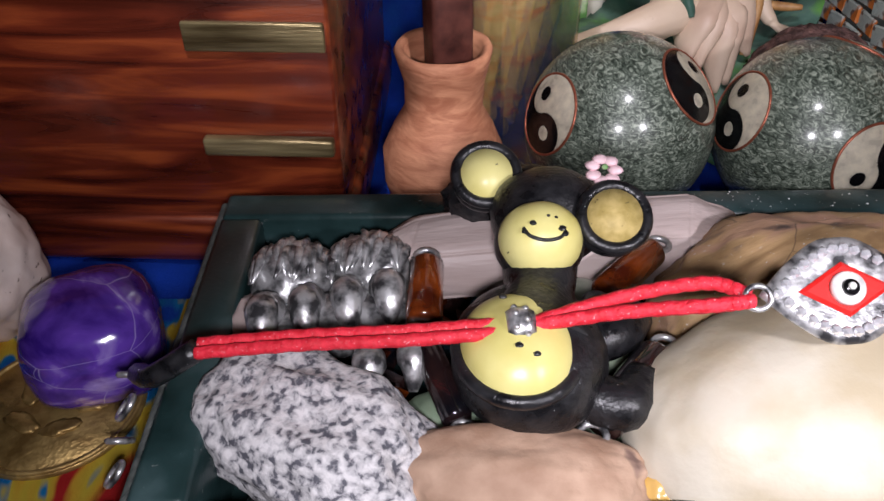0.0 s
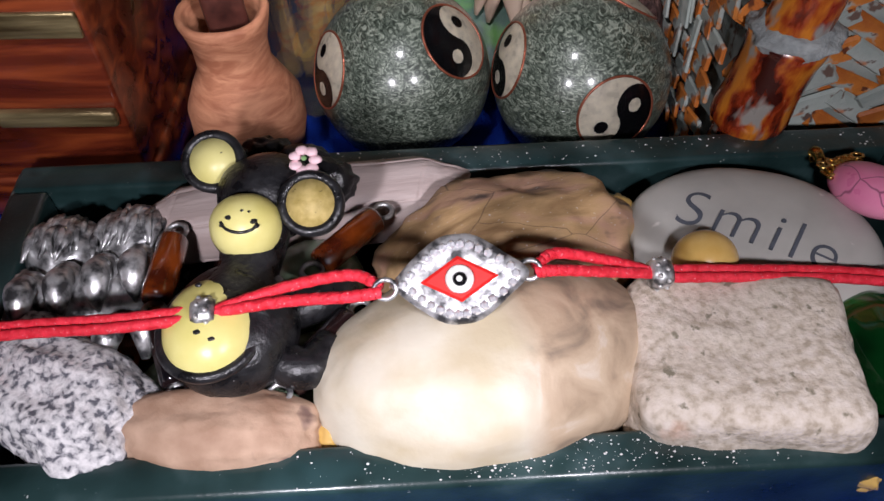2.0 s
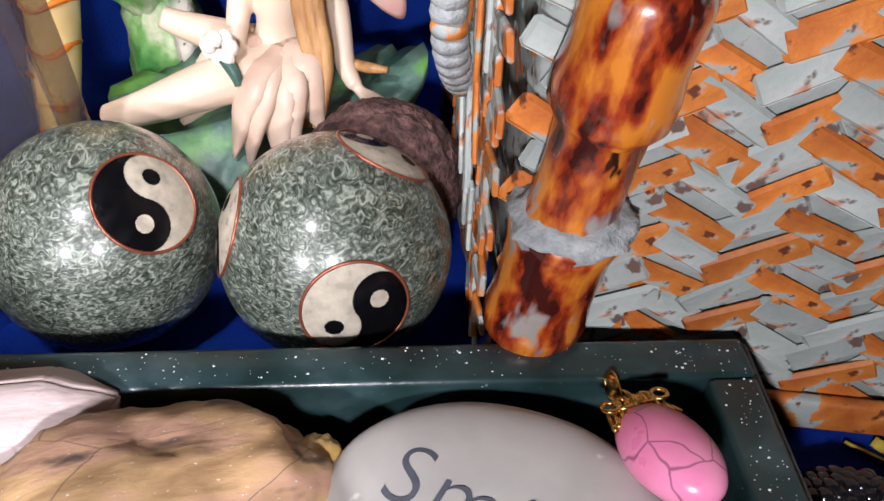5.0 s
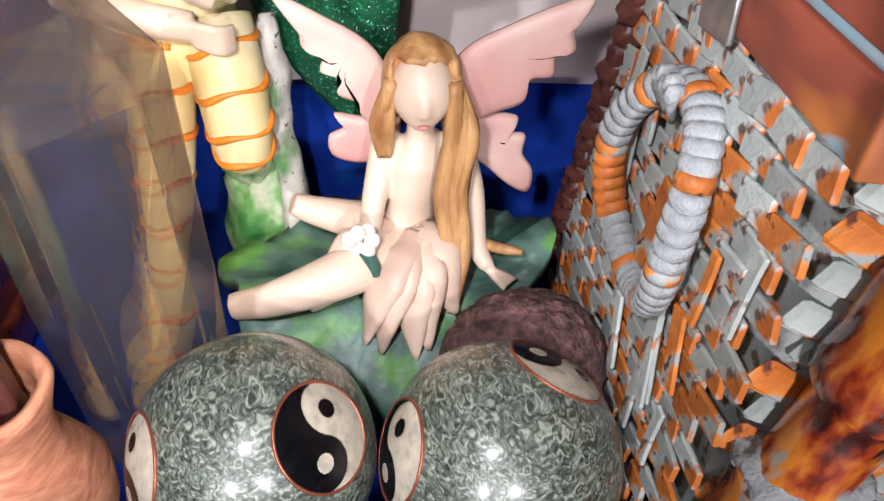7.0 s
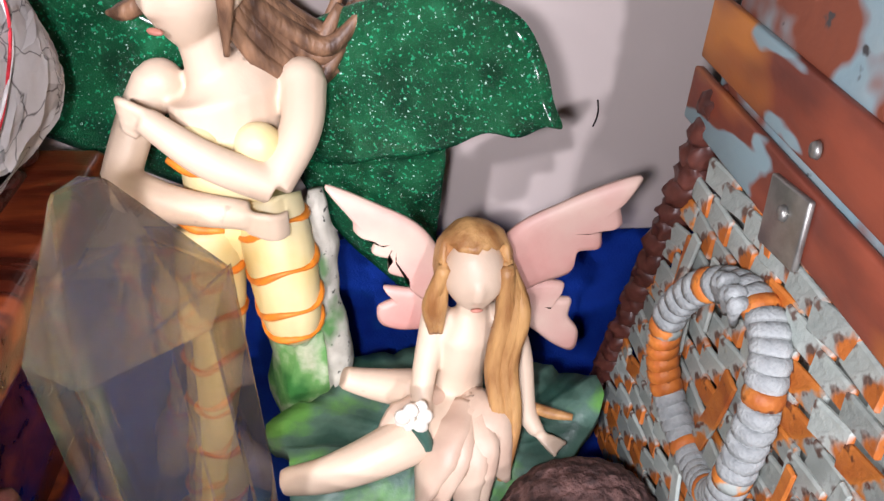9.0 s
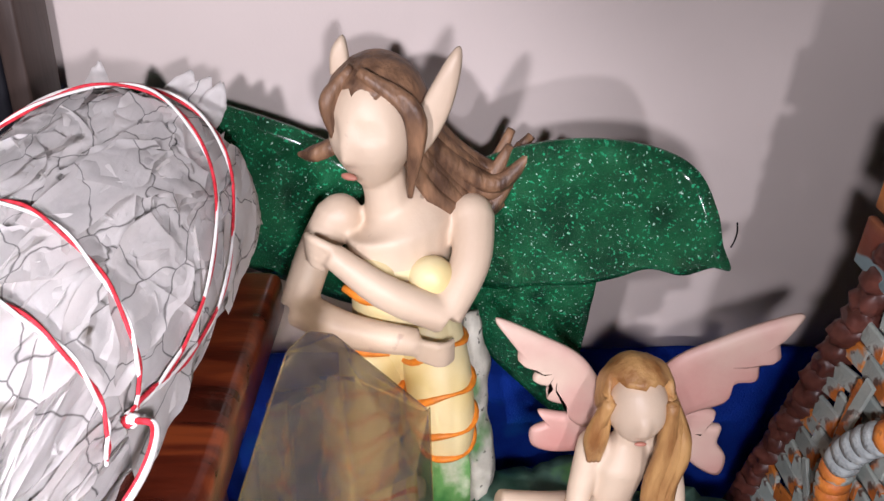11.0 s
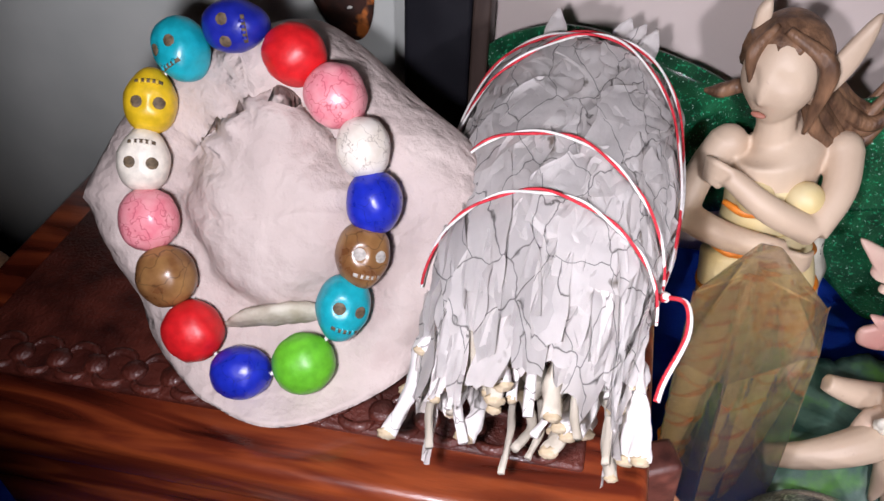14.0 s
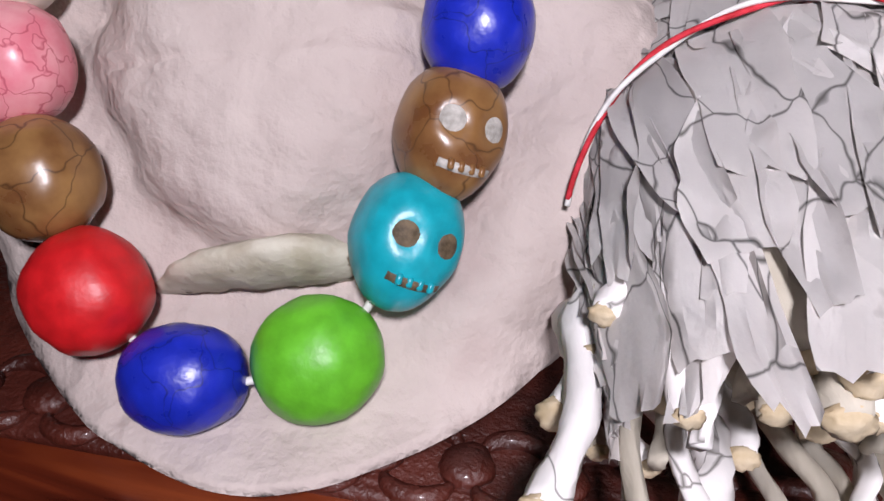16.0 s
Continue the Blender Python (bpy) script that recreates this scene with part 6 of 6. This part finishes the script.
def bracelet():
    r = root("cord_bracelet", Matrix.Identity(4), "red cord bracelet with crystal set eye charm laid across the tray", "bracelet")

    def strand(pts, off):
        line = smooth_line(pts, 90)
        return [p + Vector((0, off, 0.00008 * math.sin(i * 0.9 + off * 3000))) for i, p in enumerate(line)]

    b1, b2 = (0.0091, 0.0945, 0.0492), (0.0940, 0.1020, 0.0445)
    for off in (-0.0010, 0.0010):
        part("cord", tube(strand([(-0.0405, 0.0960, 0.0440), (-0.024, 0.0955, 0.0460), (-0.008, 0.0942, 0.0480), b1], off), 0.00105, 8, flat=0.9), CORD, r, "red braided cord")
        part("cord", tube(strand([b1, (0.024, 0.0950 + off * 1.6, 0.0530), (0.036, 0.0938 + off * 2.4, 0.0560), (0.0415, 0.0922 + off * 0.6, 0.0566)], 0), 0.0011, 8), CORD, r, "red braided cord")
        part("cord", tube(strand([(0.0685, 0.0960 + off * 0.6, 0.0552), (0.073, 0.0985 + off * 2.0, 0.0540), (0.083, 0.1005 + off * 1.4, 0.0495), b2], 0), 0.0011, 8), CORD, r, "red braided cord")
        part("cord", tube(strand([b2, (0.110, 0.1035, 0.0415), (0.132, 0.1052, 0.0372), (0.1535, 0.1040, 0.0345)], off), 0.00105, 8, flat=0.9), CORD, r, "red braided cord")
    for p, t in ((b1, 2), (b2, 6)):
        bd = part("barrel_bead", lathe([(0.0012, -0.0021), (0.0024, -0.0021), (0.0030, -0.001), (0.0030, 0.001), (0.0024, 0.0021), (0.0012, 0.0021)], 22, 0.05), SILVER, r, "silver barrel bead", m=Matrix.Translation(p) @ pose(0, 0, 0, 0, 90, t))
        for k in range(16):
            a = 2 * math.pi * k / 8 + (0.4 if k > 7 else 0)
            part("granule", blob((0.0005, 0.0005, 0.0005), 0, 1, 1, 2), SILVER, bd, m=pose(0.0029 * math.cos(a), 0.0029 * math.sin(a), -0.0008 if k < 8 else 0.0008))
    c = part("eye_charm", plate([(-0.0122, 0), (-0.008, 0.0040), (-0.0035, 0.0072), (0, 0.0078), (0.0035, 0.0072), (0.008, 0.0040), (0.0122, 0), (0.008, -0.0040), (0.0035, -0.0072), (0, -0.0078), (-0.0035, -0.0072), (-0.008, -0.0040)], 0.0016, 0, 72),
             SILVER, r, "silver charm rim set with clear crystals", m=pose(0.0550, 0.0937, 0.0565, -52, 0, 0) @ pose(0, 0, 0, 0, -3, 0))
    part("red_field", plate([(-0.0068, 0), (0, 0.0040), (0.0068, 0), (0, -0.0040)], 0.0012, 0, 0), REDE, c, "red enamel diamond", smooth=False).location = (0, -0.0008, 0)
    part("white_ring", lathe([(0.0003, 0), (0.0026, 0), (0.0023, 0.0010), (0.0003, 0.0012)], 30), WHITEE, c, "white enamel eye", m=pose(0, -0.0013, 0, 90, 0, 0))
    part("pupil_ring", lathe([(0.0003, 0), (0.0013, 0), (0.0011, 0.0006), (0.0003, 0.0008)], 24), INK, c, "dark pupil", m=pose(0, -0.0023, 0, 90, 0, 0))
    part("pupil_dot", lathe([(0.0002, 0), (0.0006, 0), (0.0005, 0.0004), (0.0002, 0.0005)], 16), WHITEE, c, "pale dot", m=pose(-0.0001, -0.0030, 0.0001, 90, 0, 0))
    corner = smooth_line([(-0.0098, 0, 0), (-0.005, 0, 0.0043), (0, 0, 0.0061), (0.005, 0, 0.0043), (0.0098, 0, 0), (0.005, 0, -0.0043), (0, 0, -0.0061), (-0.005, 0, -0.0043), (-0.0098, 0, 0)], 27)[:-1]
    for p in corner:
        bm = bmesh.new()
        bmesh.ops.create_icosphere(bm, subdivisions=1, radius=0.00088)
        part("crystal", bm, CRYST, c, smooth=False, m=pose(p.x, -0.0009, p.z))
    for p in ((0.0422, 0.0920, 0.0568), (0.0675, 0.0957, 0.0556)):
        part("jump_ring", tube([(0.0019 * math.cos(t), 0.0012 * math.sin(t), 0.0012 * math.sin(t)) for t in [2 * math.pi * i / 20 for i in range(20)]], 0.00045, 6, closed=True), SILVER, r, "silver ring", m=pose(*p))
    # dark knotted end and chain over the tray edge
    part("cord_end", tube([(-0.0405, 0.0960, 0.0437), (-0.048, 0.0950, 0.0390), (-0.0535, 0.1010, 0.0330)], 0.0019, 8, 14), BLKP, r, "black cord end")
    for k in range(6):
        y, z = 0.1035 - 0.0042 * k, 0.0300 - 0.0036 * k
        part("chain_link", tube([(0.0019 * math.cos(t), 0, 0.0027 * math.sin(t)) for t in [2 * math.pi * i / 20 for i in range(20)]], 0.00055, 6, closed=True), SILVER, r, "silver chain link", m=pose(-0.0562 - 0.0006 * k, y, max(z, 0.008), 40, 0, 90 * (k % 2)))
    part("end_wire", tube([(0.1535, 0.1040, 0.0345), (0.158, 0.1030, 0.0335), (0.166, 0.1030, 0.0338), (0.174, 0.106, 0.028), (0.178, 0.108, 0.016)], 0.0004, 6, 20), SILVER, r, "thin silver wire end")


bracelet()

# ---- dark glass chips that fill the tray ----


def chips():
    rng = random.Random(17)
    bm = bmesh.new()
    for k in range(430):
        s = rng.uniform(0.0028, 0.0070)
        q = bmesh.new()
        bmesh.ops.create_icosphere(q, subdivisions=1, radius=1)
        for v in q.verts:
            v.co *= rng.uniform(0.65, 1.15)
        x, y = rng.uniform(TX0 + 0.016, TX1 - 0.016), rng.uniform(TY0 + 0.015, TY1 - 0.015)
        z = 0.012 + rng.random() * 0.0075
        add(bm, q, pose(x, y, z, rng.uniform(0, 180), rng.uniform(0, 180), rng.uniform(0, 180)) @ Matrix.Diagonal((s, s * 0.7, s * 0.5, 1)), rng.choice((0, 0, 0, 1, 2)))
    return bm


CHIP = mat("blue_black_glass", [(0.35, (0.004, 0.010, 0.016)), (0.65, (0.02, 0.05, 0.065))], scale=90, rough=0.08, bump=0.05, coat=0.8)
tagged(part("glass_chips", chips(), [CHIP, DARKG, AMBER], smooth=False), "dark blue and amber glass chips on the tray floor", "glass chips", kind="stuff")

# ---- left of the tray ----
AMETH = mat("purple_amethyst", [(0.35, (0.03, 0.010, 0.16)), (0.55, (0.11, 0.045, 0.36)), (0.68, (0.36, 0.27, 0.62))], scale=60, stretch=(1, 1, 2), rough=0.15, bump=0.03, coat=0.7, dist=1.0, cracks=((0.30, 0.24, 0.5), 40, 0.008))
stone("amethyst", (-0.0740, 0.1270, 0.0165), (0.0135, 0.0145, 0.0120), (0, 0, 20), AMETH, "polished purple amethyst lying on a brass coin", 0.06, 1.2, 5, 2.8, "crystal")
COINM = mat("brass_coin", [(0.35, (0.22, 0.13, 0.04)), (0.65, (0.44, 0.30, 0.11))], scale=200, rough=0.45, metal=0.7, bump=0.5, bscale=700)
_c = root("coin", pose(-0.0810, 0.1170, 0.0055), "worn brass coin lying on the printed cloth", "coin")
part("disc", lathe([(0.0003, 0), (0.0175, 0), (0.0178, 0.0006), (0.0175, 0.0016), (0.0003, 0.0014)], 56), COINM, _c)
part("rim", tube([(0.0170 * math.cos(t), 0.0170 * math.sin(t), 0.0016) for t in [2 * math.pi * i / 60 for i in range(60)]], 0.0006, 6, closed=True), COINM, _c)
for k in range(5):
    part("relief", blob((0.004, 0.002, 0.0006), 0.3, 2, k, 3), COINM, _c, m=pose(0.007 * math.cos(k * 1.3), 0.007 * math.sin(k * 1.3), 0.0016, 0, 0, k * 50))
SHST = mat("white_pink_stone", [(0.35, (0.50, 0.36, 0.30)), (0.6, (0.66, 0.56, 0.50))], scale=50, rough=0.6, bump=0.2, spots=[((0.15, 0.10, 0.08), 500, 0.69, 0.73)])
stone("white_stone", (-0.1030, 0.1420, 0.0240), (0.0135, 0.0140, 0.0200), (0, 0, 10), SHST, "speckled white and pink rough stone beside the amethyst", 0.12, 1.4, 6)
PRINT = mat("flame_print_cloth", [(0.40, (0.008, 0.06, 0.42)), (0.47, (0.01, 0.20, 0.45)), (0.50, (0.62, 0.48, 0.05)), (0.58, (0.66, 0.40, 0.04)), (0.64, (0.45, 0.02, 0.02))], scale=75, stretch=(1, 0.5, 1), detail=2, dist=0.7, rough=0.85, bump=0.4, bscale=1500, spec=0.2)


def patch(x0, x1, y0, y1, z):
    bm = bmesh.new()
    n = 24
    g = [[bm.verts.new((x0 + (x1 - x0) * i / n, y0 + (y1 - y0) * j / n, z + 0.0008 * nz((i, j, 0), 0.3, 2))) for i in range(n + 1)] for j in range(n + 1)]
    for j in range(n):
        for i in range(n):
            bm.faces.new((g[j][i], g[j][i + 1], g[j + 1][i + 1], g[j + 1][i]))
    bmesh.ops.solidify(bm, geom=bm.faces[:], thickness=0.0005)
    return bm


# extra sheet added to carry the flame print of the tablecloth
tagged(part("printed_patch", patch(-0.16, -0.052, 0.02, 0.150, 0.0058), PRINT), "added cloth patch carrying the tablecloth print of blue, yellow and red flames", "scarf")

# ---- right of the tray ----
WIRE = mat("black_wire", [(0.35, (0.006, 0.006, 0.007)), (0.65, (0.05, 0.05, 0.055))], scale=300, rough=0.15, metal=0.6, bump=0.1, coat=0.6)
_w = root("beaded_bundle", pose(0.1870, 0.1220, 0.0045), "round coil of black glossy beads on the blue cloth", "beads")
_r = random.Random(12)
for k in range(150):
    a, q = k * 2.39996, math.sqrt(0.18 + 0.82 * (k + 0.5) / 150)
    part("bead", blob((0.0019, 0.0019, 0.0017), 0.08, 2, k % 5, 2), WIRE, _w, m=pose(0.0155 * q * math.cos(a), 0.0165 * q * math.sin(a), 0.004 + 0.0070 * math.sqrt(max(0, 1 - ((q - 0.7) / 0.33) ** 2)) + _r.uniform(-0.0006, 0.0006)))
for k in range(9):
    a = k * 0.7
    part("wire_loop", tube([(0.0150 * math.cos(t + a) * (0.5 + 0.05 * k), 0.0160 * math.sin(t + a) * (0.5 + 0.05 * k), 0.009 + 0.002 * math.sin(t * 2 + a)) for t in [2 * math.pi * i / 40 for i in range(40)]], 0.0006, 6, closed=True), WIRE, _w)
TRIM = mat("yellow_print", [(0.35, (0.35, 0.27, 0.03)), (0.65, (0.52, 0.42, 0.06))], scale=300, rough=0.9, bump=0.5, bscale=1500)
# flattened tubes stand in for yellow curls printed on the cloth
for pts in ([(0.176, 0.098, 0.0045), (0.192, 0.1000, 0.0045), (0.203, 0.1080, 0.0045), (0.209, 0.1250, 0.0045), (0.206, 0.1420, 0.0045), (0.198, 0.150, 0.0045)], [(0.204, 0.1500, 0.0045), (0.214, 0.1380, 0.0045), (0.226, 0.1320, 0.0045), (0.24, 0.131, 0.0045)]):
    tagged(part("yellow_braid", tube(pts, [0.0012, 0.0017, 0.0016, 0.0019, 0.0014], 8, 50, flat=0.3), TRIM), "flat raised yellow curl standing for print on the blue cloth", "trim")

# ---- shells beside the box ----
CONCH = mat("conch_shell", [(0.35, (0.20, 0.10, 0.05)), (0.6, (0.46, 0.30, 0.19)), (0.72, (0.60, 0.48, 0.36))], scale=70, rough=0.5, bump=0.5, bscale=300)
MURK = mat("mottled_shell", [(0.40, (0.012, 0.014, 0.010)), (0.52, (0.09, 0.10, 0.05)), (0.62, (0.42, 0.40, 0.24))], scale=110, stretch=(1, 1, 2.5), rough=0.4, bump=0.4)


def conch(at, rot, size, material, label, spikes):
    bm = bmesh.new()
    turns = 4.2
    pts, rad = [], []
    for i in range(120):
        w = i / 119
        a = w * turns * 2 * math.pi
        q = 0.06 + 0.94 * w ** 1.6
        pts.append((0.45 * q * size * math.cos(a), 0.45 * q * size * math.sin(a), size * (0.9 - 1.15 * w ** 1.1)))
        rad.append(0.62 * q * size)
    add(bm, tube(pts, rad, 16))
    if spikes:
        for i in range(40, 118, 6):
            w = i / 119
            a = w * turns * 2 * math.pi
            q = 0.06 + 0.94 * w ** 1.6
            p = Vector(pts[i])
            o = Vector((math.cos(a), math.sin(a), 0.35)).normalized()
            add(bm, tube([p + o * rad[i] * 0.8, p + o * rad[i] * 1.15, p + o * rad[i] * 1.4], [rad[i] * 0.26, rad[i] * 0.16, rad[i] * 0.03], 8, 6))
    tagged(part("sea_shell", bm, material, m=pose(*at, *rot)), label, "shell", "sea shells")


conch((-0.232, 0.236, 0.040), (70, 20, 30), 0.026, CONCH, "brown spiky conch shell beside the wooden box", True)
conch((-0.214, 0.198, 0.033), (80, 10, 60), 0.027, MURK, "dark green mottled sea shell beside the wooden box", False)
conch((-0.262, 0.262, 0.046), (60, 30, 10), 0.022, CONCH, "pale brown spiky shell against the picture", True)

tagged(part("wall_scuff", tube([(0.1222, 0.2988, 0.0925), (0.1228, 0.2988, 0.0895), (0.1226, 0.2988, 0.0865), (0.1220, 0.2988, 0.0845)], 0.00025, 6, 14), INK), "thin dark curved scuff on the pink wall", "scuff")
